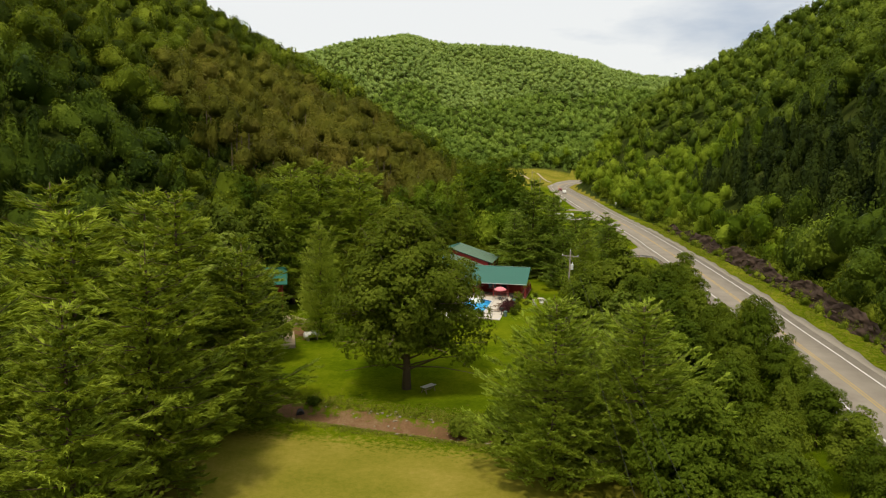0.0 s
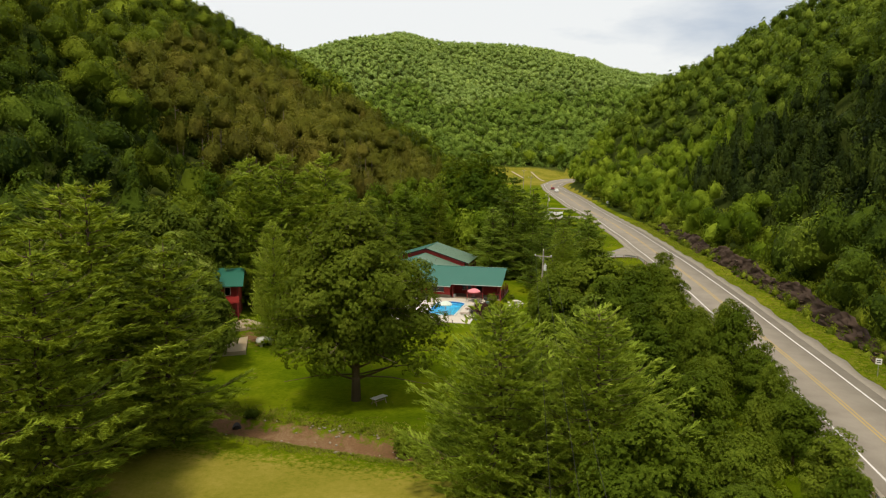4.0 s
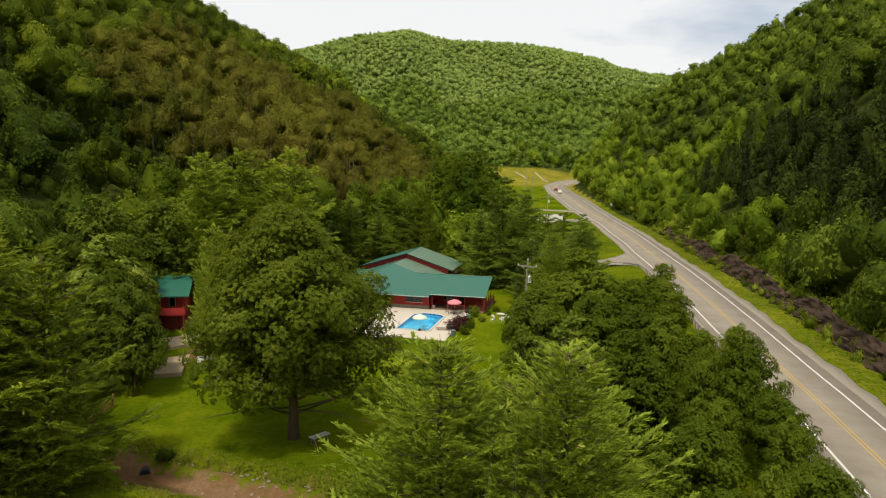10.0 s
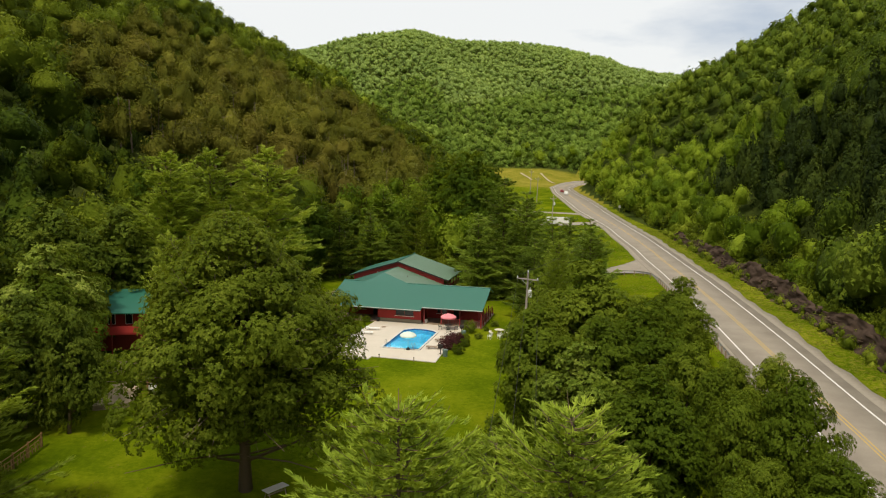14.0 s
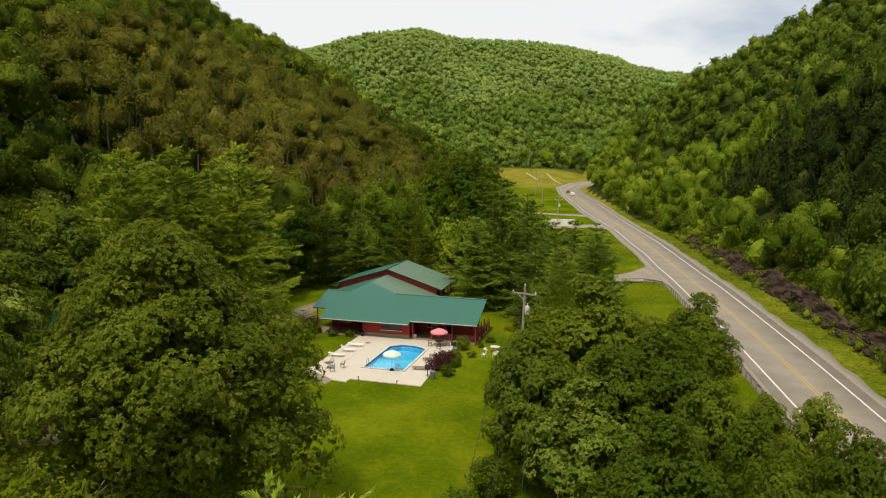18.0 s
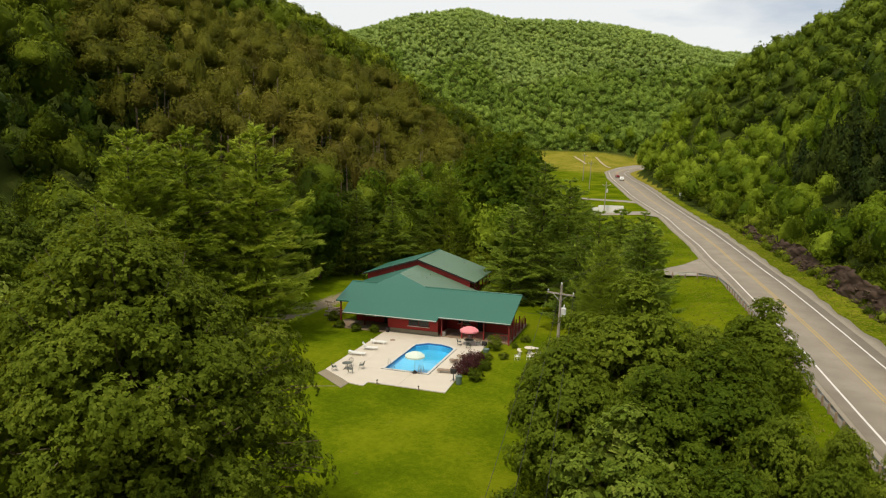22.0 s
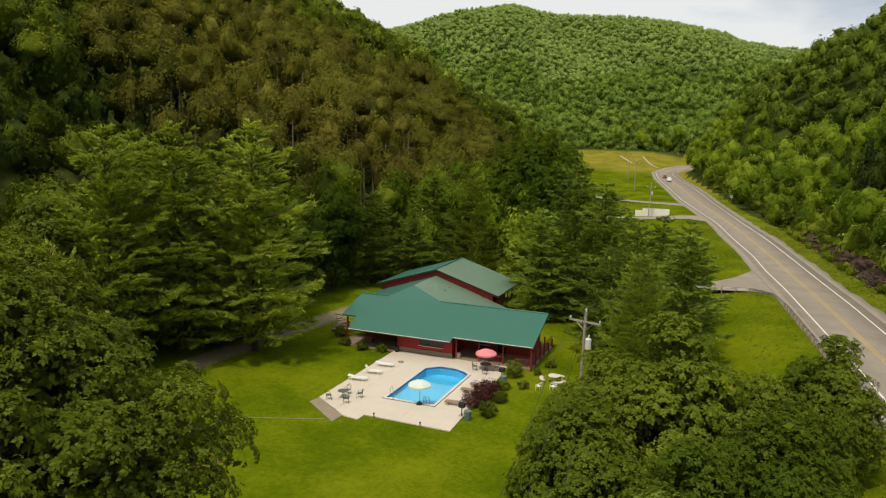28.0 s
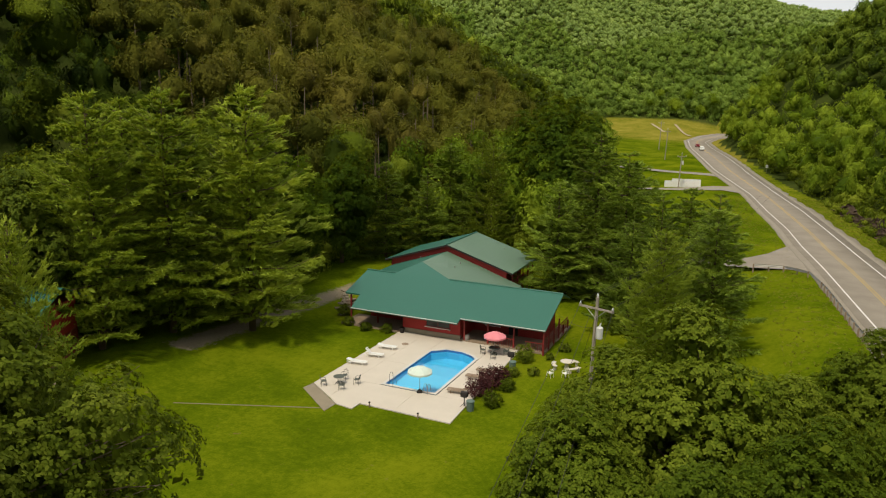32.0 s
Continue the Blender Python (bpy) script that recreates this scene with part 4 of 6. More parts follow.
rg_ = np.random.default_rng(31)
gx_, gy_ = rg_.uniform(-36, -9, 2200), rg_.normal(0, 1.0, 2200)
gy_ = 74.3 - 0.10 * (gx_ + 20) + np.where(gy_ > 0, 2.3, -1.9) + gy_ * 1.3
vy = rg_.uniform(70, 260, 5200)
vx = np.where(rg_.random(5200) < 0.6, road_r(vy) + rg_.uniform(2.2, 8.5, 5200), road_l(vy) - rg_.uniform(2.3, 9.0, 5200))
fx_, fy_ = np.concatenate([gx_, vx]), np.concatenate([gy_, vy])
rough_grass(np.stack([fx_, fy_, land(fx_, fy_)], 1), 32, "long rough grass along the ditch and the road verges")
woods("undergrowth", M_SHADESLOPE, scatter(-140, -58, 70, 260, 4.6, 33, lambda x, y: x < foot_l(y), (1.9, 3.2), (3.0, 8.5)), 133, "leafy understorey of the hillside woods", 0.0, 150, 0.42, 1, 0.8, (1.0, 1.8))


# ==== house ====
M_GUTTER = plain("dull_white_gutter", (0.42, 0.43, 0.40), 0.6, 0, 0.15, 3.0)


def box_part(name, mat, parent, *b, bevel=0.0, label=""):
    return part(name, boxed(*b, bevel=bevel), mat, parent, label)


def window(parent, x0, x1, z0, z1, y, sill=True):
    """A window in a wall that faces the pool: frame, pane and sill."""
    f = bmesh.new()
    for a in ((x0, x0 + 0.08, z0, z1), (x1 - 0.08, x1, z0, z1), (x0 + 0.08, x1 - 0.08, z1 - 0.08, z1), (x0 + 0.08, x1 - 0.08, z0, z0 + 0.08), ((x0 + x1) / 2 - 0.03, (x0 + x1) / 2 + 0.03, z0 + 0.08, z1 - 0.08)):
        box(f, a[0], a[1], y - 0.05, y + 0.03, a[2], a[3])
    w = part("window", f, M_REDTRIM, parent)
    part("pane", boxed(x0 + 0.08, x1 - 0.08, y - 0.012, y + 0.012, z0 + 0.08, z1 - 0.08), M_GLASS, w)
    if sill:
        part("sill", boxed(x0 - 0.1, x1 + 0.1, y - 0.16, y - 0.052, z0 - 0.07, z0 - 0.005), M_PLASTIC, w)
    return w


def seams(parent, n, start, step, low, high, mesh_name="standing_seam", mat=M_ROOF):
    """Raised seams of a metal roof, from eave to ridge, sharing one mesh."""
    d = Vector(high) - Vector(low)
    bm = bmesh.new()
    box(bm, -0.02, 0.02, 0, d.length, 0.0, 0.005)
    me = bpy.data.meshes.new(mesh_name)
    bm.to_mesh(me)
    bm.free()
    me.materials.append(mat)
    for i in range(n):
        ob = new(mesh_name, me)
        ob.parent = parent
        p = Vector(low) + Vector(step) * (i + start)
        q = d.normalized()
        x = Vector(step).normalized()
        up = x.cross(q)
        if up.z < 0:
            up, x = -up, -x
        ob.matrix_basis = Matrix.Translation(p) @ Matrix((x, q, up)).transposed().to_4x4()


house = tagged(empty("house"), "long red wooden house with a green metal roof beside the pool", "house")
SL = (4.9 - 2.35) / 7.2
# front wing: walls round a pool room, a porch to each side
box_part("wall", M_RED, house, -30.8, -24.1, 139.1, 139.35, 0.55, 2.62)
box_part("wall", M_RED, house, -30.8, -30.55, 139.352, 149.5, -0.3, 2.72)
box_part("wall", M_RED, house, -24.35, -24.1, 139.352, 143.0, -0.3, 2.72)
box_part("wall", M_RED, house, -24.1, -16.2, 143.0, 143.25, -0.3, 4.0)
box_part("wall", M_RED, house, -16.45, -16.2, 143.252, 147.2, -0.3, 3.7)
box_part("wall", M_RED, house, -36.6, -30.8, 142.4, 142.65, -0.3, 3.9)
box_part("wall", M_RED, house, -36.6, -36.35, 142.652, 149.5, -0.3, 3.2)
box_part("wall", M_RED, house, -36.6, -16.2, 147.2, 147.42, -0.3, 3.7)
stone_base = box_part("stone_base", M_STONE, house, -30.86, -24.04, 139.02, 139.4, -0.3, 0.548)
w = window(house, -28.0, -25.2, 1.05, 1.95, 139.1)
window(house, -22.6, -21.0, 0.9, 2.0, 143.0)
window(house, -35.4, -33.8, 0.9, 2.0, 142.4)
d = box_part("door", M_DARK, house, -20.0, -19.0, 142.93, 142.998, 0.0, 2.05)
part("handle", rod((-19.15, 142.9, 1.0), (-19.15, 142.9, 1.12), 0.025), M_STEEL, d)
d = box_part("door", M_DARK, house, -32.6, -31.6, 142.33, 142.398, 0.0, 2.05)
part("handle", rod((-31.75, 142.3, 1.0), (-31.75, 142.3, 1.12), 0.025), M_STEEL, d)
box_part("porch_floor", M_TIMBER, house, -24.05, -14.9, 139.0, 142.95, -0.2, 0.14)
box_part("porch_floor", M_TIMBER, house, -38.2, -30.9, 138.6, 142.35, -0.2, 0.14)
front = part("roof", slab([(-36.3, 137.5, 2.35), (-23.75, 137.5, 2.35), (-23.75, 138.35, 2.35 + 0.85 * SL), (-14.7, 138.35, 2.35 + 0.85 * SL), (-14.7, 144.7, 4.9), (-27.8, 144.7, 4.9),
                           (-32.6, 147.6, 5.88), (-34.6, 144.7, 4.9), (-38.3, 144.7, 4.9), (-38.5, 140.0, 2.35 + 2.5 * SL), (-36.6, 140.0, 2.35 + 2.5 * SL)], 0.16), M_ROOF, house)
part("roof", slab([(-14.7, 144.7, 4.9), (-14.7, 147.6, 3.88), (-27.8, 147.6, 3.88), (-27.8, 144.7, 4.9)], 0.16), M_ROOF, house)
part("roof", slab([(-34.6, 144.7, 4.9), (-34.6, 150.4, 2.9), (-38.3, 150.4, 2.9), (-38.3, 144.7, 4.9)], 0.16), M_ROOF, house)
part("roof", slab([(-32.6, 147.6, 5.88), (-27.8, 144.72, 4.9), (-27.7, 154.96, 4.2), (-32.6, 154.96, 5.8)], 0.16), M_ROOFSHEEN, house)
part("roof", slab([(-27.8, 144.72, 4.9), (-22.6, 145.6, 3.3), (-22.6, 154.96, 2.45), (-27.7, 154.96, 4.2)], 0.16), M_ROOFSHEEN, house)
part("roof", slab([(-32.6, 147.6, 5.88), (-32.6, 154.96, 5.8), (-40.2, 154.96, 3.3), (-40.2, 150.0, 3.3), (-34.6, 144.72, 4.88)], 0.16), M_ROOF, house)
seams(front, 21, 0.5, (0.6, 0, 0), (-36.3, 137.5, 2.352), (-36.3, 144.68, 4.902))
seams(front, 15, 0.4, (0.6, 0, 0), (-23.75, 138.36, 2.655), (-23.75, 144.68, 4.902))
for a, b in (((-36.3, 137.47, 2.33), (-23.75, 137.47, 2.33)), ((-23.75, 138.32, 2.63), (-14.7, 138.32, 2.63))):
    part("gutter", rod(a, b, 0.06, 8), M_GUTTER, house, "dull white gutter")
part("ridge_cap", rod((-38.3, 144.7, 4.92), (-34.6, 144.7, 4.92), 0.09), M_ROOF, house)
part("ridge_cap", rod((-27.8, 144.7, 4.92), (-14.7, 144.7, 4.92), 0.09), M_ROOF, house)
# gable trim at the open end
part("gable_wall", slab([(-16.3, 143.25, 2.6), (-16.3, 147.2, 2.6), (-16.3, 147.2, 3.7), (-16.3, 144.7, 4.62), (-16.3, 143.25, 4.1)], 0.02), M_RED, house)
# porch posts and rails on the pool side and the road side
for x in (-23.6, -21.0, -18.2, -15.1):
    box_part("post", M_REDTRIM, house, x - 0.08, x + 0.08, 139.1, 139.26, -0.2, 2.72)
for x in (-37.9, -34.5):
    box_part("post", M_REDTRIM, house, x - 0.08, x + 0.08, 140.2, 140.36, -0.2, 3.1)
for x0, x1 in ((-21.0, -18.2), (-17.0, -15.1)):
    r = box_part("railing", M_REDTRIM, house, x0, x1, 139.13, 139.22, 0.95, 1.05)
    k = int((x1 - x0) / 0.22)
    for i in range(k):
        x = x0 + 0.12 + i * (x1 - x0 - 0.2) / max(1, k - 1)
        box_part("baluster", M_REDTRIM, r, x - 0.02, x + 0.02, 139.15, 139.2, 0.15, 0.95)
for i in range(6):
    y = 138.6 + i * 1.9
    box_part("post", M_REDTRIM, house, -14.98, -14.84, y - 0.07, y + 0.07, -0.4, 2.3 if i < 4 else 1.1)
for z in (0.42, 0.72, 1.02, 1.32):
    box_part("rail", M_REDTRIM, house, -15.02, -14.985, 138.4, 148.4, z, z + 0.13)
box_part("porch_floor", M_TIMBER, house, -16.15, -14.85, 143.3, 149.0, -0.2, 0.14)
# back wing with a wide gable and a balcony
back = tagged(empty("house"), "red two-storey wing with a wide green gable roof", "house")
g = bmesh.new()
vs = [g.verts.new(p) for p in ((-40.6, 155.0, -0.3), (-24.6, 155.0, -0.3), (-24.6, 155.0, 4.15), (-32.5, 155.0, 6.55), (-40.6, 155.0, 4.1))]
vb = [g.verts.new((v.co.x, 155.25, v.co.z)) for v in vs]
g.faces.new(vs)
g.faces.new(vb[::-1])
for i in range(5):
    g.faces.new((vs[(i + 1) % 5], vs[i], vb[i], vb[(i + 1) % 5]))
part("gable_wall", g, M_RED, back)
box_part("wall", M_RED, back, -40.6, -40.35, 155.25, 164.0, -0.3, 4.0)
box_part("wall", M_RED, back, -25.9, -25.65, 155.25, 164.0, -0.3, 4.1)
box_part("wall", M_RED, back, -40.6, -25.65, 164.0, 164.25, -0.3, 4.1)
part("roof", slab([(-41.3, 154.5, 4.0), (-32.5, 154.5, 6.75), (-32.5, 164.8, 6.75), (-41.3, 164.8, 4.0)], 0.16), M_ROOF, back)
r2 = part("roof", slab([(-32.5, 154.5, 6.75), (-23.7, 154.5, 4.0), (-23.7, 164.8, 4.0), (-32.5, 164.8, 6.75)], 0.16), M_ROOFSHEEN, back)
seams(r2, 17, 0.4, (0, 0.6, 0), (-23.7, 154.5, 4.002), (-32.5, 154.5, 6.752), mat=M_ROOFSHEEN)
part("ridge_cap", rod((-32.5, 154.5, 6.78), (-32.5, 164.8, 6.78), 0.1), M_ROOF, back)
part("fascia", slab([(-41.3, 154.46, 3.99), (-41.3, 154.49, 3.99), (-32.5, 154.49, 6.74), (-32.5, 154.46, 6.74)], 0.2), M_DARK, back)
part("fascia", slab([(-32.5, 154.46, 6.74), (-32.5, 154.49, 6.74), (-23.7, 154.49, 3.99), (-23.7, 154.46, 3.99)], 0.2), M_DARK, back)
box_part("balcony_floor", M_TIMBER, back, -25.6, -23.9, 155.3, 164.0, 1.55, 1.7)
for i in range(5):
    y = 155.4 + i * 2.1
    box_part("post", M_REDTRIM, back, -24.02, -23.9, y - 0.06, y + 0.06, -0.3, 3.9)
for z in (1.9, 2.2, 2.5, 2.72):
    box_part("rail", M_REDTRIM, back, -24.05, -24.022, 155.3, 164.0, z, z + 0.11)
for x, y, z in ((-29.8, 152.6, 4.92), (-29.5, 150.2, 4.95), (-27.6, 162.4, 5.2), (-36.0, 154.2, 4.65)):
    v = tagged(part("vent_pipe", rod((x, y, z - 0.35), (x, y, z + 0.16), 0.06, 8), M_STEEL), "grey vent pipe through the metal roof", "vent")
    part("cap", rod((x, y, z + 0.16), (x, y, z + 0.22), 0.09, 8), M_STEEL, v)

# ==== patio and pool ====
patio = tagged(empty("patio"), "pale concrete patio slabs round the swimming pool", "patio", kind="structure")
for ol in ([(-31.05, 130.3), (-28.2, 130.3), (-28.2, 138.98), (-31.05, 138.98)], [(-31.05, 122.5), (-28.2, 120.5), (-28.2, 130.28), (-31.05, 130.28)],
           [(-28.18, 130.3), (-25.62, 130.3), (-25.62, 138.98), (-28.18, 138.98)], [(-28.18, 124.7), (-25.62, 124.7), (-25.62, 130.28), (-28.18, 130.28)],
           [(-28.18, 120.5), (-26.9, 119.5), (-25.2, 119.2), (-25.15, 120.4), (-22.0, 120.33), (-22.0, 124.68), (-28.18, 124.68)], [(-21.98, 120.33), (-16.95, 120.2), (-17.1, 124.68), (-21.98, 124.68)],
           [(-25.6, 136.1), (-20.2, 136.1), (-20.2, 138.98), (-25.6, 138.98)], [(-20.18, 124.7), (-17.1, 124.7), (-17.25, 131.3), (-20.18, 131.3)], [(-20.18, 131.32), (-17.25, 131.32), (-17.45, 138.9), (-20.18, 138.9)],
           [(-25.6, 134.75), (-24.25, 136.08), (-25.6, 136.08)], [(-22.3, 136.08), (-20.2, 134.6), (-20.2, 136.08)]):
    part("concrete_slab", prism(ol, -0.35, 0.04), M_CONCRETE, patio)
part("stone_edge", prism([(-31.3, 121.2), (-27.0, 117.9), (-26.92, 119.48), (-31.07, 122.48)], -0.4, 0.0), M_STONE, patio, "buff flagstone edge")
for x, y in ((-24.1, 120.15), (-19.6, 119.95)):
    s = tagged(part("sprinkler_post", rod((x, y, -0.2), (x, y, 0.38), 0.05, 8), M_TIMBER), "short dark post at the patio edge", "post")
    part("cap", rod((x, y, 0.38), (x, y, 0.46), 0.09, 8), M_DARK, s)
tagged(part("drain_cover", tube(bmesh.new(), [(-28.6, 135.4, 0.02), (-28.6, 135.4, 0.07), (-28.6, 135.4, 0.16)], [0.36, 0.36, 0.1], 14), M_TIMBER), "round brown drain cover on the concrete", "drain cover")

POOL = [(-25.3, 125.05), (-20.5, 125.05), (-20.5, 134.45), (-21.2, 135.2), (-22.4, 135.75), (-24.1, 135.75), (-25.3, 134.6)]


def grown(ol, by):
    cx, cy = sum(p[0] for p in ol) / len(ol), sum(p[1] for p in ol) / len(ol)
    return [(x + by * (1 if x > cx else -1), y + by * (1 if y > cy else -1) * (0.75 if abs(y - cy) < 5.2 and y > cy else 1)) for x, y in ol]


M_LINER = plain("pool_liner", (0.060, 0.44, 0.70), 0.6, 0, 0.08, 0.6)
M_LINERBAND = plain("pool_tile_band", (0.03, 0.10, 0.30), 0.4, 0, 0.3, 6.0)


def water_material():
    m, nt, out = material("pool_water")
    n = noise_node(nt, 1.6, 3, 0.5, position(nt))
    p = principled(nt, out, (0.86, 0.97, 1.0), 0.03, 0, n, 0.12, 0.05)
    p.inputs["Transmission Weight"].default_value = 1.0
    p.inputs["IOR"].default_value = 1.33
    return m


M_WATER = water_material()
pool = tagged(empty("swimming_pool"), "blue-lined swimming pool with clear water in the patio", "pool")
bm = bmesh.new()
rim = [bm.verts.new((x, y, 0.03)) for x, y in POOL]
band = [bm.verts.new((x, y, -0.30)) for x, y in POOL]
foot = [bm.verts.new((x, y, -1.15 if y < 130 else -2.3)) for x, y in POOL]
mids = [bm.verts.new((x, 130.2, -1.2)) for x in (-20.5, -25.3)]
n = len(POOL)
for i in range(n):
    j = (i + 1) % n
    bm.faces.new((rim[j], rim[i], band[i], band[j])).material_index = 1
    bm.faces.new((band[j], band[i], foot[i], foot[j]))
bm.faces.new((foot[0], foot[1], mids[0], mids[1]))
bm.faces.new((mids[1], mids[0], *foot[2:]))
bmesh.ops.recalc_face_normals(bm, faces=bm.faces)
part("basin", bm, [M_LINER, M_LINERBAND], pool)
bm = bmesh.new()
ins, outs = [bm.verts.new((x, y, 0.085)) for x, y in POOL], [bm.verts.new((x, y, 0.085)) for x, y in grown(POOL, 0.26)]
for i in range(n):
    j = (i + 1) % n
    bm.faces.new((ins[i], outs[i], outs[j], ins[j]))
ex = bmesh.ops.extrude_face_region(bm, geom=bm.faces[:])
bmesh.ops.translate(bm, verts=[v for v in ex["geom"] if isinstance(v, bmesh.types.BMVert)], vec=(0, 0, -0.06))
bmesh.ops.recalc_face_normals(bm, faces=bm.faces)
part("coping", bm, plain("white_coping", (0.56, 0.54, 0.50), 0.7), pool, "white coping edge")
bm = bmesh.new()
bm.faces.new([bm.verts.new((x, y, -0.10)) for x, y in grown(POOL, -0.005)])
water = part("water", bm, M_WATER, pool, "clear blue pool water")
water.visible_shadow = False
for i in range(3):
    part("step", boxed(-25.28, -24.6 + 0.0 * i, 125.07 + 0.3 * i, 125.36 + 0.3 * i, -1.1, -0.14 - 0.2 * i, 0.02), M_PLASTIC, pool, "white moulded step")
for x, y, dx in ((-25.15, 125.9, 0.5), (-24.3, 124.9, 0.5), (-21.3, 124.85, 0.45), (-20.95, 124.85, 0.45)):
    part("handrail", tube(bmesh.new(), [(x, y - 0.3, 0.03), (x, y - 0.3, 0.75), (x, y - 0.15, 0.88), (x, y + 0.2, 0.8), (x, y + 0.45, 0.1)], 0.025, 6), M_STEEL, pool, "steel handrail")


# ==== patio furniture ====
def umbrella(x, y, h, r, mat, label, lean=(0, 0)):
    u = tagged(empty("patio_umbrella", pose(x, y, 0.04)), label, "umbrella")
    part("base", tube(bmesh.new(), [(0, 0, 0), (0, 0, 0.1), (0, 0, 0.3)], [0.28, 0.26, 0.06], 14), M_DARK, u)
    part("pole", rod((0, 0, 0.1), (lean[0], lean[1], h), 0.025, 8), M_STEEL, u)
    bm = bmesh.new()
    k = 8
    top = bm.verts.new((lean[0], lean[1], h))
    rings = []
    for f, z in ((0.35, 0.10), (0.7, 0.26), (1.0, 0.48)):
        rings.append([bm.verts.new((lean[0] + math.cos(2 * math.pi * i / (2 * k)) * r * f * (1 if i % 2 == 0 else 0.95), lean[1] + math.sin(2 * math.pi * i / (2 * k)) * r * f * (1 if i % 2 == 0 else 0.95), h - z - (0.0 if i % 2 == 0 else 0.03))) for i in range(2 * k)])
    val = [bm.verts.new((v.co.x, v.co.y, v.co.z - 0.16)) for v in rings[-1]]
    for i in range(2 * k):
        j = (i + 1) % (2 * k)
        bm.faces.new((top, rings[0][i], rings[0][j]))
        for a, b in zip(rings, rings[1:] + [val]):
            bm.faces.new((a[i], b[i], b[j], a[j]))
    c = part("canopy", bm, mat, u)
    for i in range(k):
        a = 2 * math.pi * i / k
        part("rib", rod((lean[0], lean[1], h - 0.08), (lean[0] + math.cos(a) * r, lean[1] + math.sin(a) * r, h - 0.52), 0.012, 4), M_STEEL, u)
    return u


M_PINK = plain("faded_pink_canvas", (0.70, 0.22, 0.25), 0.8, 0, 0.12, 3.0)
M_CREAM = plain("cream_canvas", (0.58, 0.66, 0.58), 0.8, 0, 0.10, 3.0)
umbrella(-19.3, 136.6, 2.4, 1.15, M_PINK, "faded pink patio umbrella open over a table")
umbrella(-21.75, 124.7, 2.4, 1.1, M_CREAM, "cream patio umbrella open at the pool edge")


def lounger(m, mat, label, up, group):
    t = empty("sun_lounger")
    for s in (-0.3, 0.3):
        part("side_rail", boxed(-0.95, 0.95, s - 0.03, s + 0.03, 0.26, 0.33, 0.01), mat, t)
    for i in range(7):
        x = -0.25 + i * 0.19
        part("slat", boxed(x - 0.08, x + 0.08, -0.27, 0.27, 0.30, 0.335), mat, t)
    b = empty("backrest")
    bm = bmesh.new()
    for i in range(4):
        a = radians(up)
        x, z = -0.36 - (0.1 + i * 0.165) * math.cos(a), 0.34 + (0.1 + i * 0.165) * math.sin(a)
        bmesh.ops.create_cube(bm, size=1, matrix=Matrix.Translation((x, 0, z)) @ Matrix.Rotation(a, 4, 'Y') @ Matrix.Diagonal((0.15, 0.56, 0.03, 1)))
    bpy.data.objects.remove(b)
    part("backrest", bm, mat, t)
    for x in (-0.6, 0.6):
        for s in (-0.28, 0.28):
            part("leg", boxed(x - 0.035, x + 0.035, s - 0.03, s + 0.03, 0.0, 0.28), mat, t)
    t.matrix_world = m
    return tagged(t, label, "lounger", group)


for x, y, a, u in ((-30.0, 128.2, 8, 12), (-29.6, 130.7, 10, 48), (-29.5, 133.3, 8, 10)):
    lounger(pose(x, y, 0.04, 0, 0, a), M_PLASTIC, "white plastic sun lounger with a " + ("raised" if u > 30 else "lowered") + " back on the concrete", u, "sun loungers by the pool")
for x, y, a in ((-18.2, 131.5, 185), (-18.5, 129.7, 183), (-18.7, 126.0, 187)):
    lounger(pose(x, y, 0.04, 0, 0, a), M_TIMBER, "brown slatted wooden sun lounger beside the shrubs", 22, "wooden loungers by the shrubs")

M_IRON = plain("green_black_iron", (0.11, 0.12, 0.10), 0.5, 0.4, 0.3, 4.0)


def chair(mat, name="garden_chair"):
    c = empty(name)
    part("seat", boxed(-0.23, 0.23, -0.22, 0.22, 0.42, 0.46, 0.015), mat, c)
    bm = bmesh.new()
    tube(bm, [(-0.22, -0.22, 0.44), (-0.22, -0.29, 0.8), (0, -0.32, 0.92), (0.22, -0.29, 0.8), (0.22, -0.22, 0.44)], 0.018, 6)
    for x in (-0.12, 0, 0.12):
        tube(bm, [(x, -0.22, 0.44), (x, -0.30, 0.88)], 0.012, 5)
    part("backrest", bm, mat, c)
    for s in (-1, 1):
        part("armrest", tube(bmesh.new(), [(0.25 * s, -0.26, 0.64), (0.27 * s, 0.05, 0.66), (0.26 * s, 0.2, 0.6), (0.24 * s, 0.2, 0.44)], 0.018, 6), mat, c)
        for y in (-0.2, 0.2):
            part("leg", rod((0.21 * s, y, 0.43), (0.24 * s, y * 1.15, 0.0), 0.018), mat, c)
    return c


def round_table(x, y, r, mat, label):
    t = tagged(empty("round_table", pose(x, y, 0.04)), label, "table")
    part("tabletop", tube(bmesh.new(), [(0, 0, 0.69), (0, 0, 0.71), (0, 0, 0.73)], [r * 0.97, r, r * 0.98], 20), mat, t)
    for i in range(4):
        a = math.pi / 4 + i * math.pi / 2
        part("leg", tube(bmesh.new(), [(math.cos(a) * 0.12, math.sin(a) * 0.12, 0.69), (math.cos(a) * 0.1, math.sin(a) * 0.1, 0.3), (math.cos(a) * r * 0.75, math.sin(a) * r * 0.75, 0.0)], 0.022, 6), mat, t)


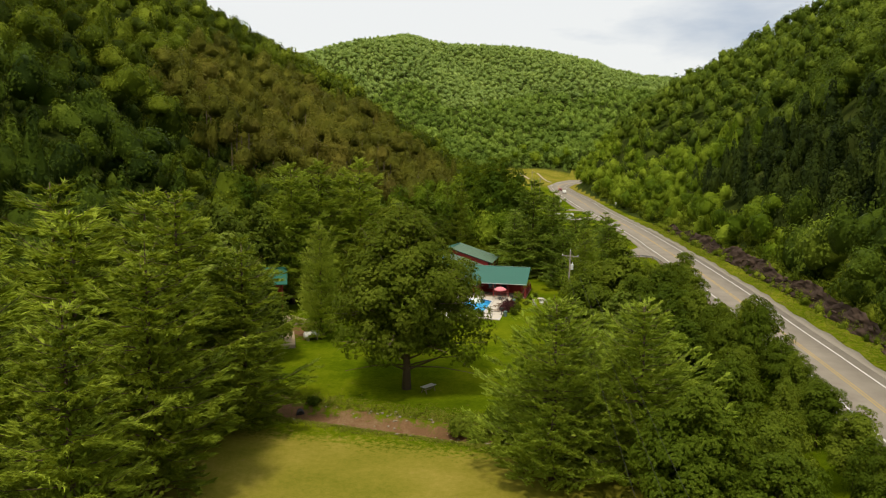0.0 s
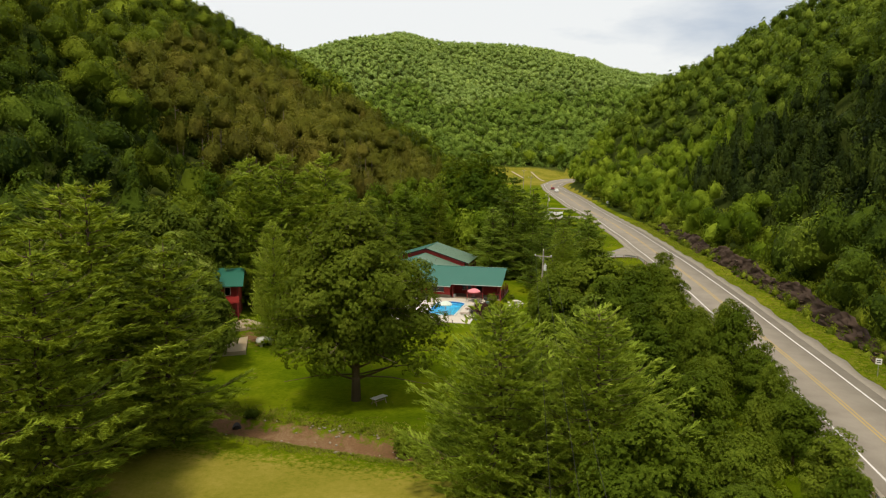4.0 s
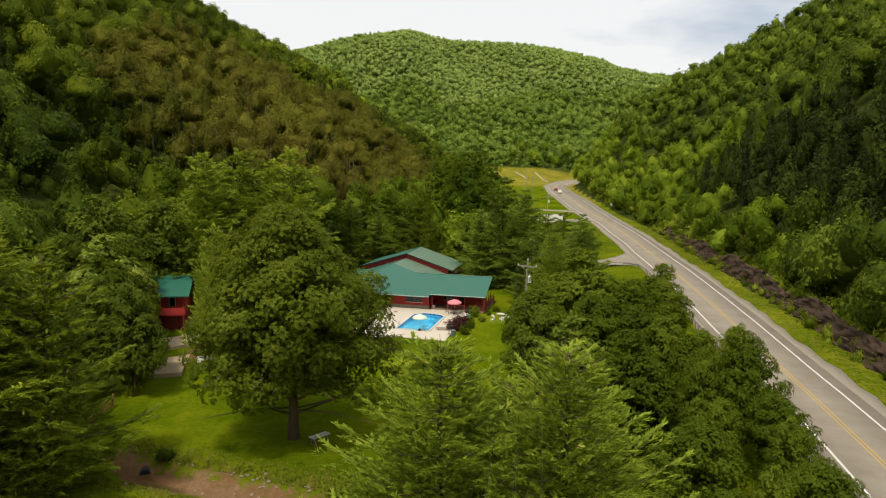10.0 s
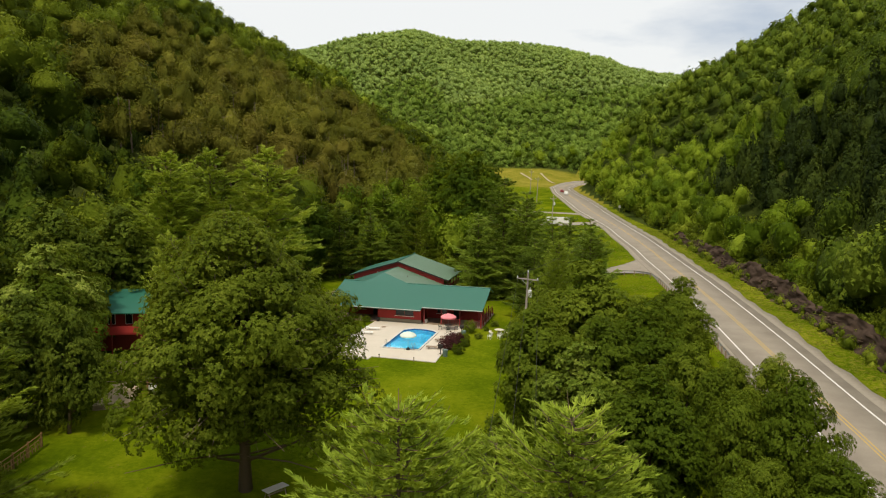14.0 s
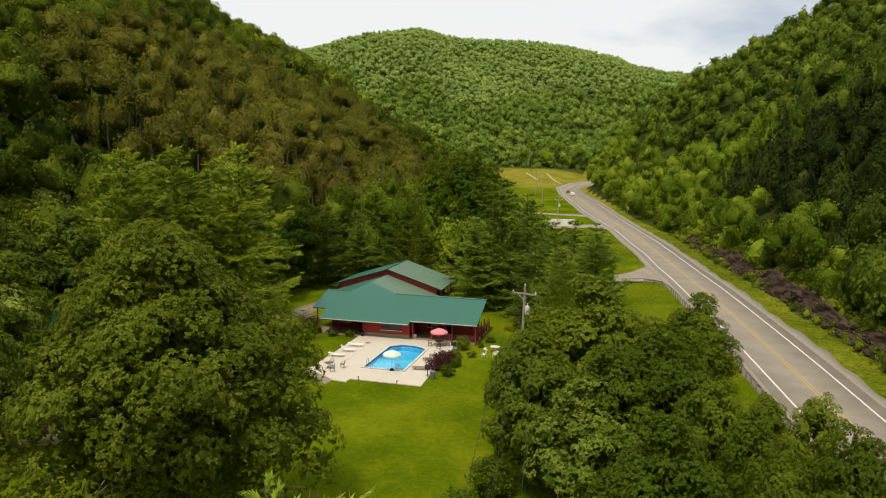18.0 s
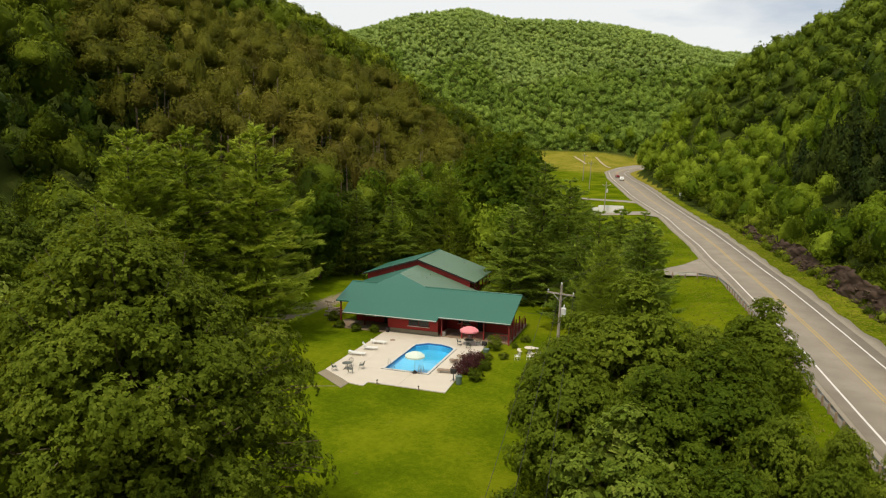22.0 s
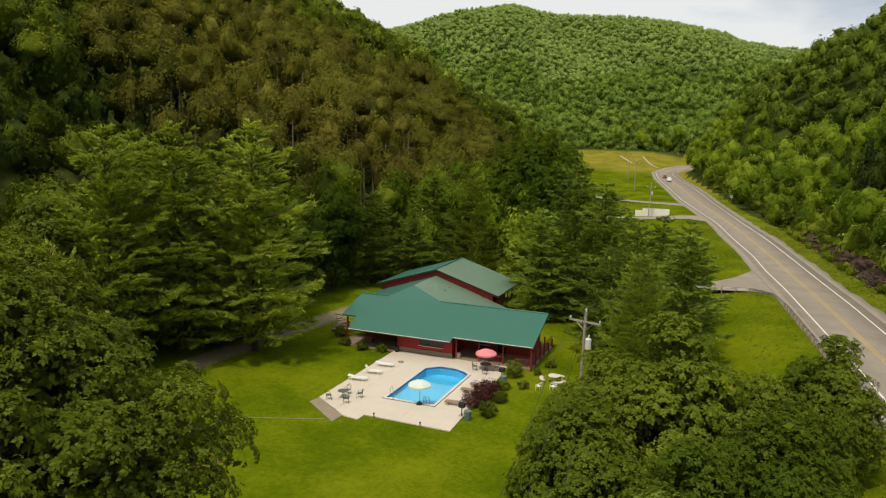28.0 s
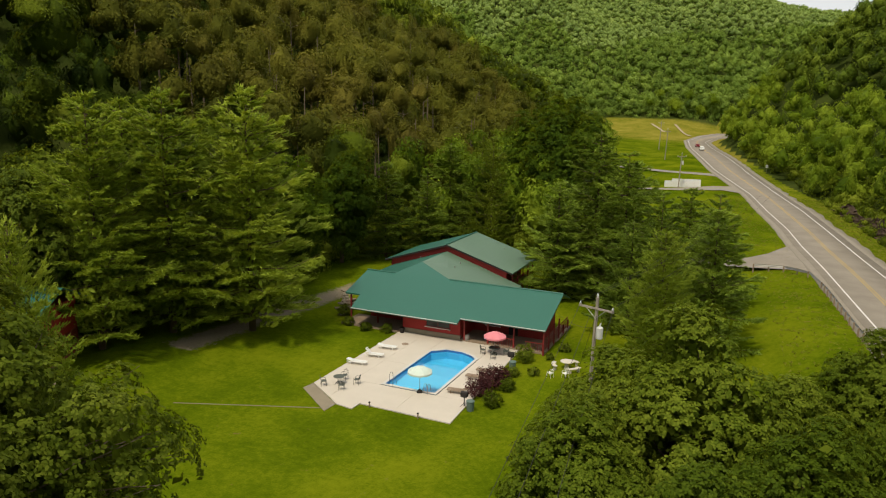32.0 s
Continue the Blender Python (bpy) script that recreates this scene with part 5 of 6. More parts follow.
round_table(-28.9, 123.2, 0.5, M_IRON, "round wrought iron garden table on the patio")
iron_chair = tagged(chair(M_IRON), "wrought iron garden chair with a curved back", "chair", "chairs round the iron table")
for i, (x, y, a) in enumerate(((-29.9, 122.3, -50), (-29.0, 124.3, 180), (-27.5, 123.9, 100), (-28.0, 122.2, 20))):
    m = pose(x, y, 0.04, 0, 0, a)
    if i:
        copy_thing(iron_chair, m)
    else:
        iron_chair.matrix_world = m
round_table(-19.3, 136.6, 0.6, M_IRON, "dark round table under the pink umbrella")
dark_chair = tagged(chair(M_IRON), "dark garden chair drawn up to the table", "chair", "chairs under the pink umbrella")
for i, (x, y, a) in enumerate(((-20.4, 136.3, -80), (-19.0, 135.4, 10), (-18.2, 136.9, 95), (-19.6, 137.8, 175))):
    m = pose(x, y, 0.04, 0, 0, a)
    if i:
        copy_thing(dark_chair, m)
    else:
        dark_chair.matrix_world = m
lawn_chair = tagged(chair(M_PLASTIC), "white garden chair on the grass", "chair", "white chairs on the lawn")
lawn_chair.matrix_world = pose(-12.7, 133.4, land1(-12.7, 133.4), 0, 0, 70)
copy_thing(lawn_chair, pose(-11.4, 133.9, land1(-11.4, 133.9), 0, 0, 150))

# concrete picnic set
gz = land1(-12, 136.3)
pt = tagged(empty("picnic_table", pose(-11.9, 136.3, gz)), "round pale concrete picnic table on the grass", "table")
part("tabletop", tube(bmesh.new(), [(0, 0, 0.68), (0, 0, 0.72), (0, 0, 0.76)], [0.58, 0.63, 0.60], 20), M_CONCRETE, pt)
part("pedestal", tube(bmesh.new(), [(0, 0, -0.05), (0, 0, 0.1), (0, 0, 0.55), (0, 0, 0.68)], [0.32, 0.22, 0.2, 0.34], 12), M_CONCRETE, pt)
for i in range(3):
    a = radians(200 + i * 120)
    bn = tagged(empty("garden_bench", pose(-11.9 + 1.25 * math.cos(a), 136.3 + 1.25 * math.sin(a), gz, 0, 0, math.degrees(a))), "curved pale concrete bench beside the round table", "bench", "benches round the picnic table")
    bm = bmesh.new()
    arc = [radians(b) for b in range(-32, 33, 8)]
    lo = [(math.cos(b) * r - 1.25, math.sin(b) * r) for r in (1.08, 1.45) for b in (arc if r < 1.2 else arc[::-1])]
    part("seat", prism(lo, 0.38, 0.45), M_CONCRETE, bn)
    for b in (-22, 22):
        part("leg", boxed(math.cos(radians(b)) * 1.26 - 1.25 - 0.12, math.cos(radians(b)) * 1.26 - 1.25 + 0.12, math.sin(radians(b)) * 1.26 - 0.07, math.sin(radians(b)) * 1.26 + 0.07, -0.05, 0.379), M_CONCRETE, bn)


def bin_thing(x, y, mat, label):
    z = land1(x, y)
    b = tagged(empty("waste_bin", pose(x, y, z)), label, "bin")
    part("body", tube(bmesh.new(), [(0, 0, 0), (0, 0, 0.06), (0, 0, 0.8)], [0.27, 0.28, 0.33], 14), mat, b)
    part("lid", tube(bmesh.new(), [(0, 0, 0.8), (0, 0, 0.84), (0, 0, 0.92)], [0.36, 0.36, 0.2], 14), mat, b)


M_TEAL = plain("grey_green_plastic", (0.10, 0.15, 0.13), 0.6)
bin_thing(-16.5, 123.3, M_TEAL, "grey-green plastic waste bin beside the shrubs")
bin_thing(-16.4, 133.6, M_TEAL, "grey-green plastic waste bin beside a green bush")
for x, y in ((-17.2, 123.7), (-16.9, 134.6)):
    z = land1(x, y)
    gl = tagged(empty("barbecue_grill", pose(x, y, z)), "black charcoal grill on a single post", "grill")
    part("post", rod((0, 0, -0.1), (0, 0, 0.95), 0.05, 8), M_DARK, gl)
    part("firebox", boxed(-0.28, 0.28, -0.2, 0.2, 0.9, 1.2, 0.04), M_DARK, gl)
    part("lid", tube(bmesh.new(), [(-0.28, 0, 1.2), (0.28, 0, 1.2)], 0.2, 10), M_DARK, gl)
    for s in (-1, 1):
        part("leg", rod((0, 0, 0.35), (0.35 * s, -0.3, 0.0), 0.02), M_DARK, gl)
tagged(part("planter", tube(bmesh.new(), [(-23.3, 139.2, 0.04), (-23.3, 139.2, 0.5), (-23.3, 139.2, 0.7)], [0.18, 0.26, 0.22], 12), M_STEEL), "grey metal can beside the porch step", "planter")
tagged(part("planter", tube(bmesh.new(), [(-30.6, 138.6, 0.04), (-30.6, 138.6, 0.5), (-30.6, 138.6, 0.62)], [0.2, 0.27, 0.25], 12), M_DARK), "dark clay pot at the corner of the house", "planter")


# ==== shrubs ====
def shrub(name, seed, r, h, mat, leaves=900, leaf=0.09, label="", cat="shrub"):
    rng = np.random.default_rng(seed)
    t = empty(name)
    bm = bmesh.new()
    for i in range(6):
        a = i * 1.05
        tube(bm, [(0, 0, -0.1), (math.cos(a) * r * 0.4, math.sin(a) * r * 0.4, h * 0.7)], [0.03, 0.01], 4, False)
    part("stem", bm, M_BARK, t)
    nc = max(14, leaves // 45)
    cp, cd = crown_points(rng, nc, r * 0.85, r * 0.85, h * 0.5, 0.35, 8)
    which = rng.integers(0, nc, leaves)
    p = cp[which] + rng.normal(size=(leaves, 3)) * r * 0.11 + (0, 0, h * 0.5)
    p[:, 2] = np.maximum(p[:, 2], 0.05)
    v, f = quads(rng, p, cd[which] + (0, 0, 0.5), leaf, 0.5)
    raw("foliage", v, f, mat, t)
    return tagged(t, label, cat)


for i, (x, y, r, h, plum) in enumerate(((-17.0, 126.7, 1.35, 1.5, 1), (-16.9, 128.7, 1.3, 1.6, 1), (-16.6, 130.6, 1.0, 1.3, 1), (-15.2, 124.9, 1.0, 1.25, 0), (-15.2, 128.6, 0.95, 1.0, 0), (-15.9, 132.0, 0.75, 0.9, 0), (-16.0, 136.2, 1.15, 1.7, 0),
                                        (-14.2, 133.2, 0.6, 0.7, 0), (-13.3, 141.0, 0.8, 0.8, 0), (-34.6, 137.7, 0.75, 0.9, 0), (-32.3, 138.2, 0.8, 0.95, 0), (-37.2, 138.6, 0.8, 0.9, 0), (-39.6, 141.5, 1.0, 1.2, 0), (-14.0, 137.9, 0.5, 0.6, 0))):
    s = shrub("shrub", 200 + i, r, h, M_PLUM if plum else M_MAPLE, int(1300 * r), 0.085, "dark plum-red leafy shrub beside the patio" if plum else "rounded green garden shrub")
    s.matrix_world = pose(x, y, land1(x, y))
for i, (x, y, r, h) in enumerate(((-14.3, 75.0, 1.7, 1.7), (-12.2, 74.0, 1.5, 1.4), (-31.5, 78.0, 0.9, 0.7), (-10.5, 75.5, 2.0, 2.2), (-9.0, 72.5, 1.9, 2.0), (-7.5, 78.5, 2.0, 2.6), (-9.3, 82.5, 1.6, 2.2), (-6.5, 86.5, 1.9, 3.0), (-6.0, 92.0, 1.8, 3.0), (-5.0, 98.0, 2.0, 3.2), (-4.0, 110.0, 2.2, 3.4), (-3.0, 116.0, 2.0, 3.0), (-2.0, 124, 2.0, 3.0), (3.5, 126, 2.4, 3.6))):
    s = shrub("shrub", 300 + i, r, h, M_LEAF, int(1500 * r), 0.11, "leafy green bush growing wild at the edge of the grass")
    s.matrix_world = pose(x, y, land1(x, y))

# ==== lawn things ====
z = land1(-20, 83.9)
tb = tagged(empty("picnic_table", pose(-19.9, 84.0, z, 0, 0, 62)), "weathered pale plank table under the maple", "table")
for i in range(4):
    part("plank", boxed(-0.95, 0.95, -0.4 + i * 0.205, -0.21 + i * 0.205, 0.71, 0.75, 0.006), plain("bleached_plank", (0.50, 0.47, 0.41), 0.85, 0, 0.15, 5.0, 0.2) if i == 0 else bpy.data.materials["bleached_plank"], tb)
for x in (-0.7, 0.7):
    for s in (-1, 1):
        part("leg", tube(bmesh.new(), [(x, 0.12 * s, 0.705), (x, 0.42 * s, -0.05)], 0.05, 4), M_TIMBER, tb)
part("stretcher", boxed(-0.7, 0.7, -0.04, 0.04, 0.3, 0.38), M_TIMBER, tb)

z = land1(-41.2, 101)
tk = tagged(empty("propane_tank", pose(-41.4, 101.2, z, 0, 0, 60)), "white propane tank on legs beside the gravel", "tank")
part("body", tube(bmesh.new(), [(-1.35, 0, 0.85), (-1.28, 0, 0.85), (-1.1, 0, 0.85), (1.1, 0, 0.85), (1.28, 0, 0.85), (1.35, 0, 0.85)], [0.1, 0.36, 0.52, 0.52, 0.36, 0.1], 18), M_PLASTIC, tk, smooth=True)
part("valve_dome", tube(bmesh.new(), [(0, 0, 1.34), (0, 0, 1.5), (0, 0, 1.56)], [0.2, 0.2, 0.08], 12), M_PLASTIC, tk)
for x in (-0.75, 0.75):
    part("leg", boxed(x - 0.07, x + 0.07, -0.35, 0.35, -0.1, 0.42), M_CONCRETE, tk)

# culvert pipe and stones of the ditch
z = land1(-32.2, 76.3) - 0.25
cv = bmesh.new()
tube(cv, [(-32.9, 77.5, z + 0.30), (-32.3, 76.3, z + 0.28)], 0.50, 16, False)
tube(cv, [(-32.9, 77.5, z + 0.30), (-32.33, 76.36, z + 0.28)], 0.44, 16, True)
tagged(part("culvert_pipe", cv, M_DARK), "dark culvert pipe opening at the end of the ditch", "pipe")


def stone_mesh(seed, mat):
    rng = np.random.default_rng(seed)
    bm = bmesh.new()
    bmesh.ops.create_icosphere(bm, subdivisions=1, radius=1)
    for v in bm.verts:
        v.co *= rng.uniform(0.7, 1.25)
        v.co.z *= 0.7
    me = bpy.data.meshes.new("stone")
    bm.to_mesh(me)
    bm.free()
    me.materials.append(mat)
    return me


STONES = [stone_mesh(i, M_STONE) for i in range(5)]
ditch = tagged(empty("stone_edging"), "rough grey stones lying along the ditch", "stones")
rng = np.random.default_rng(5)
for i in range(120):
    x = rng.uniform(-32, -11)
    side = rng.choice([-1.9, 2.2, 0.6], p=[0.35, 0.45, 0.2])
    y = 74.3 - 0.10 * (x + 20) + side + rng.normal() * 0.35
    ob = new("stone", STONES[i % 5])
    ob.parent = ditch
    s = rng.uniform(0.06, 0.18) * (1.5 if rng.random() < 0.07 else 1)
    ob.matrix_basis = pose(x, y, land1(x, y) + s * 0.15, 0, 0, rng.uniform(0, 360)) @ Matrix.Diagonal((s * rng.uniform(0.8, 1.5), s, s, 1))

# stones and logs along the drive beside the house
bank = tagged(empty("stone_edging"), "row of grey stones along the gravel drive beside the house", "stones")
rng = np.random.default_rng(15)
for i in range(34):
    f = rng.random()
    x, y = -39.6 - 5.6 * f + rng.normal() * 0.35, 141.5 + 9.5 * f + rng.normal() * 0.35
    s = rng.uniform(0.14, 0.36)
    ob = new("stone", STONES[i % 5])
    ob.parent = bank
    ob.matrix_basis = pose(x, y, land1(x, y) + s * 0.2, 0, 0, rng.uniform(0, 360)) @ Matrix.Diagonal((s * rng.uniform(0.9, 1.6), s, s, 1))
for i, (x, y, a) in enumerate(((-40.3, 144.2, 62), (-40.9, 145.6, 50), (-41.7, 146.0, 74), (-40.7, 143.3, 35))):
    lg = tagged(part("log", tube(bmesh.new(), [(-1.1, 0, 0.17), (0, 0.04, 0.17), (1.1, 0, 0.17)], [0.17, 0.16, 0.14], 9), M_TIMBER), "weathered brown log lying beside the drive", "log", "logs beside the drive")
    lg.matrix_world = pose(x, y, land1(x, y), 0, 0, a)

# rustic rail fence
M_OLD = plain("yellowed_timber", (0.34, 0.22, 0.07), 0.9, 0, 0.3, 4.0)
M_BROWNWOOD = plain("brown_fence_timber", (0.25, 0.14, 0.055), 0.9, 0, 0.35, 4.0, 0.3)
fence = tagged(empty("rail_fence"), "brown wooden rail fence with short uprights beside the lawn", "fence")
fp = [(-41.6, 78.8), (-41.9, 80.8), (-42.3, 82.8), (-42.8, 84.9), (-43.3, 86.9)]
for x, y in fp:
    part("post", boxed(x - 0.06, x + 0.06, y - 0.06, y + 0.06, land1(x, y) - 0.2, land1(x, y) + 1.35), M_BROWNWOOD, fence)
for (x, y), (u, v) in zip(fp, fp[1:]):
    for h in (0.45, 0.85, 1.25):
        part("rail", tube(bmesh.new(), [(x + 0.08, y, land1(x, y) + h), (u + 0.08, v, land1(u, v) + h)], 0.045, 5), M_BROWNWOOD, fence)
    for k in (0.2, 0.4, 0.6, 0.8):
        px, py = x + (u - x) * k + 0.12, y + (v - y) * k
        pz = land1(px, py)
        part("upright", boxed(px - 0.02, px + 0.02, py - 0.06, py + 0.06, pz + 0.12, pz + (0.72 if k in (0.2, 0.6) else 0.98)), M_OLD if k == 0.4 else M_BROWNWOOD, fence)
# old timber cart beside it
cart = tagged(empty("timber_cart", pose(-43.8, 82.0, land1(-43.8, 82.0), 0, 0, 70)), "old yellowed timber cart leaning by the fence", "cart")
part("bed", boxed(-0.7, 0.7, -0.35, 0.35, 0.5, 0.58), M_OLD, cart)
for s in (-1, 1):
    part("shaft", tube(bmesh.new(), [(-0.7, 0.3 * s, 0.52), (-1.6, 0.3 * s, 0.1)], 0.035, 5), M_OLD, cart)
    whl = bmesh.new()
    for i in range(14):
        a, b = 2 * math.pi * i / 14, 2 * math.pi * (i + 1) / 14
        tube(whl, [(0.3 + 0.42 * math.cos(a), 0.42 * s, 0.42 + 0.42 * math.sin(a)), (0.3 + 0.42 * math.cos(b), 0.42 * s, 0.42 + 0.42 * math.sin(b))], 0.03, 4, False)
    for i in range(6):
        a = math.pi * i / 3
        tube(whl, [(0.3, 0.42 * s, 0.42), (0.3 + 0.42 * math.cos(a), 0.42 * s, 0.42 + 0.42 * math.sin(a))], 0.02, 4, False)
    part("wheel", whl, M_OLD, cart)

# ==== cabin at the foot of the hill ====
cab = tagged(empty("cabin", pose(-50.2, 110.6, 0.95, 0, 0, 24) @ Matrix.Scale(0.84, 4)), "red two-storey cabin with a green metal roof among the trees", "cabin")
box_part("lower_wall", M_REDTRIM, cab, -8.0, 0, 1.6, 8.0, -0.4, 3.2)
box_part("wall", M_RED, cab, -8.0, 0, 0.0, 8.0, 3.2, 6.6)
box_part("balcony", M_RED, cab, -8.0, 0.1, -1.3, 0.0, 3.1, 3.3)
box_part("parapet", M_RED, cab, -8.0, 0.1, -1.35, -1.25, 3.3, 4.3)
for x in (-7.8, -4.0, -0.1):
    box_part("post", M_REDTRIM, cab, x - 0.08, x + 0.08, -1.28, -1.12, -0.4, 6.55)
part("roof", slab([(-8.8, -2.0, 6.3), (0.9, -2.0, 6.3), (0.9, 4.0, 8.6), (-8.8, 4.0, 8.6)], 0.15), M_ROOF, cab)
part("roof", slab([(0.9, 4.0, 8.6), (0.9, 9.0, 6.5), (-8.8, 9.0, 6.5), (-8.8, 4.0, 8.6)], 0.15), M_ROOF, cab)
for x in (-6.5, -4.2, -1.9):
    wf = box_part("window", M_PLASTIC, cab, x - 0.5, x + 0.5, -0.06, -0.002, 4.3, 5.8)
    part("pane", boxed(x - 0.42, x + 0.42, -0.09, -0.062, 4.38, 5.72), M_GLASS, wf)
tagged(part("parking_slab", prism([(-52.6, 106.8), (-48.3, 103.4), (-44.8, 108.4), (-49.0, 111.0)], 0.1, 0.95), M_SLAB), "pale concrete slab before the cabin", "slab", kind="structure")
tagged(part("drive_slab", prism([(-44.9, 95.0), (-42.0, 96.8), (-45.2, 103.6), (-49.5, 104.6), (-50.5, 102.4), (-46.5, 100.6)], -0.7, 0.3), M_SLAB), "worn grey concrete and gravel drive", "drive", kind="structure")
M_WORN = plain("worn_earth", (0.165, 0.150, 0.055), 0.95, 0, 0.4, 6.0, 0.4)
pth = raw("garden_path", [(x + dx * 0.0, y + dy, land1(x, y + dy) + 0.012) for x, y in [(-27.2 - i * 0.9, 118.5 - i * 0.36) for i in range(14)] for dx, dy in ((0, -0.11), (0, 0.11))], [(2 * i + 1, 2 * i + 3, 2 * i + 2, 2 * i) for i in range(13)], M_WORN)
tagged(pth, "narrow worn path across the lawn", "path", kind="structure")

# ==== utility pole and wires ====
PX, PY, PH = -6.0, 119.8, 11.7


def utility_pole(x, y, h, label, arm=1.2, turn=0, transformer=True):
    z = land1(x, y)
    u = tagged(empty("utility_pole", pose(x, y, z, 0, 0, turn)), label, "pole")
    part("pole", tube(bmesh.new(), [(-0.35, 0, -0.6), (0, 0, h - z)], [0.17, 0.11], 10), M_POLE, u)
    part("crossarm", boxed(-arm, arm, -0.16, -0.05, h - z - 0.85, h - z - 0.72), M_POLE, u)
    for s in (-1, 1):
        part("brace", tube(bmesh.new(), [(0.75 * s, -0.17, h - z - 0.8), (0, -0.14, h - z - 1.5)], 0.025, 4), M_STEEL, u)
        part("insulator", tube(bmesh.new(), [(arm * 0.93 * s, -0.1, h - z - 0.72), (arm * 0.93 * s, -0.1, h - z - 0.62), (arm * 0.93 * s, -0.1, h - z - 0.5)], [0.05, 0.08, 0.04], 8), M_PLASTIC, u)
    part("insulator", tube(bmesh.new(), [(0, 0, h - z), (0, 0, h - z + 0.12), (0, 0, h - z + 0.25)], [0.05, 0.08, 0.04], 8), M_PLASTIC, u)
    if transformer:
        tr = part("transformer", tube(bmesh.new(), [(0.32, -0.05, h - z - 2.9), (0.32, -0.05, h - z - 2.85), (0.32, -0.05, h - z - 2.1), (0.32, -0.05, h - z - 2.02)], [0.18, 0.24, 0.24, 0.15], 14), plain("grey_enamel", (0.60, 0.60, 0.58), 0.5), u, "pale grey transformer can")
        part("bushing", rod((0.32, -0.05, h - z - 2.02), (0.38, -0.05, h - z - 1.75), 0.05, 8), M_PLASTIC, tr)
    return u


utility_pole(PX, PY, PH, "weathered wooden utility pole with crossarm and transformer", 1.35, -18)


def wire(a, b, sag, label="thin dark overhead wire"):
    pts = []
    for i in range(17):
        f = i / 16
        p = Vector(a).lerp(Vector(b), f)
        p.z -= sag * 4 * f * (1 - f)
        pts.append(p)
    tagged(part("overhead_wire", tube(bmesh.new(), pts, 0.012, 4, False), M_DARK), label, "wire")


c18, s18 = math.cos(radians(18)), -math.sin(radians(18))
for s in (-1.25, 0, 1.25):
    p = (PX + s * c18, PY + s * s18 * 1.0, PH - (0.5 if s else -0.2))
    wire(p, (p[0] + 9, PY + 62, 12.5), 0.9)
    wire(p, (8.5 + 1.2 * s, -10, 10.5), 1.2)
wire((PX, PY, PH - 2.2), (-15.0, 143.2, 3.4), 0.5)
wire((PX, PY, PH - 1.0), (-9.5, 127, 0.1), 0.0, "taut guy wire to the grass")
wire((PX, PY, PH - 1.2), (-4.5, 110.5, 0.1), 0.0, "taut guy wire to the grass")

# ==== along the road ====
rail = tagged(empty("guard_rail"), "galvanised steel guard rail on wooden posts along the road", "guard rail")
gp = [(float(road_l(y)) - 2.15, y, float(road_z(y))) for y in np.arange(40, 168, 1.9)]
gp += [(9.6, 173.2, 3.45), (8.4, 174.9, 3.4), (6.8, 176.0, 3.3), (5.0, 176.4, 3.2), (3.1, 176.4, 3.1)]
me_post = bpy.data.meshes.new("post")
bm = boxed(-0.08, 0.08, -0.08, 0.08, -0.9, 0.72)
bm.to_mesh(me_post)
bm.free()
me_post.materials.append(M_TIMBER)
for x, y, z in gp:
    ob = new("post", me_post)
    ob.parent = rail
    ob.matrix_basis = pose(x - 0.12, y, z)
for (x, y, z), (u, v, w) in zip(gp[::2], gp[2::2]):
    d = Vector((u - x, v - y, 0)).normalized()
    nrm = Vector((d.y, -d.x, 0))
    bm = bmesh.new()
    prof = [(0.0, 0.42), (0.07, 0.49), (0.0, 0.56), (0.07, 0.65), (0.0, 0.72)]
    a = [bm.verts.new(Vector((x, y, z + h)) + nrm * o) for o, h in prof]
    b = [bm.verts.new(Vector((u, v, w + h)) + nrm * o) for o, h in prof]
    for i in range(4):
        bm.faces.new((a[i], b[i], b[i + 1], a[i + 1]))
    part("rail_beam", bm, M_STEEL, rail)

tagged(raw("drive_apron", [(11.4, 173.5, 3.545), (8.4, 197.0, 3.545), (6.8, 193.0, 3.5), (4.6, 187.0, 3.42), (2.0, 183.5, 3.2), (-6, 182.5, 2.6), (-6, 178.0, 2.6), (3.2, 177.0, 3.15), (7.5, 177.0, 3.4), (9.5, 175.5, 3.5)], [(0, 1, 2, 9), (9, 2, 3, 8), (8, 3, 4, 7), (7, 4, 5, 6)], M_ROAD), "grey gravelled driveway joining the road", "driveway", kind="structure")
for ol in ([(-7.7, 302.0), (-9.8, 312.5),  (-27, 321), (-45, 330), (-45, 324), (-27, 315.5), (-15, 308)], [(0.2, 261), (-3.3, 279), (-10, 277.5), (-20, 270.5), (-34, 268), (-34, 265), (-18, 266.2), (-7, 268)]):
    bm = bmesh.new()
    bm.faces.new([bm.verts.new((x, y, land1(x, y) + 0.10 + (0.08 if x > -10 else 0))) for x, y in ol])
    bmesh.ops.triangulate(bm, faces=bm.faces)
    tagged(part("side_road", bm, M_GRAVEL), "pale gravel side road joining the highway", "side road", kind="structure")
wl_ = tagged(empty("retaining_wall", pose(-16.3, 274.2, 3.05, 0, 0, 8)), "low white block wall beside the side road", "wall")
for i in range(4):
    part("panel", boxed(-3.6 + i * 1.8, -1.82 + i * 1.8, -0.15, 0.15, -0.3, 2.1), M_PLASTIC, wl_)
part("end_wall", boxed(-5.5, -3.62, 0.1, 0.4, -0.3, 1.5), M_PLASTIC, wl_)
for x, y, h in ((-17.6, 271.0, 12.0), (-33, 360, 15), (-41, 400, 17)):
    utility_pole(x, y, h, "far wooden utility pole beside the field", 1.1, 0, x > -20)
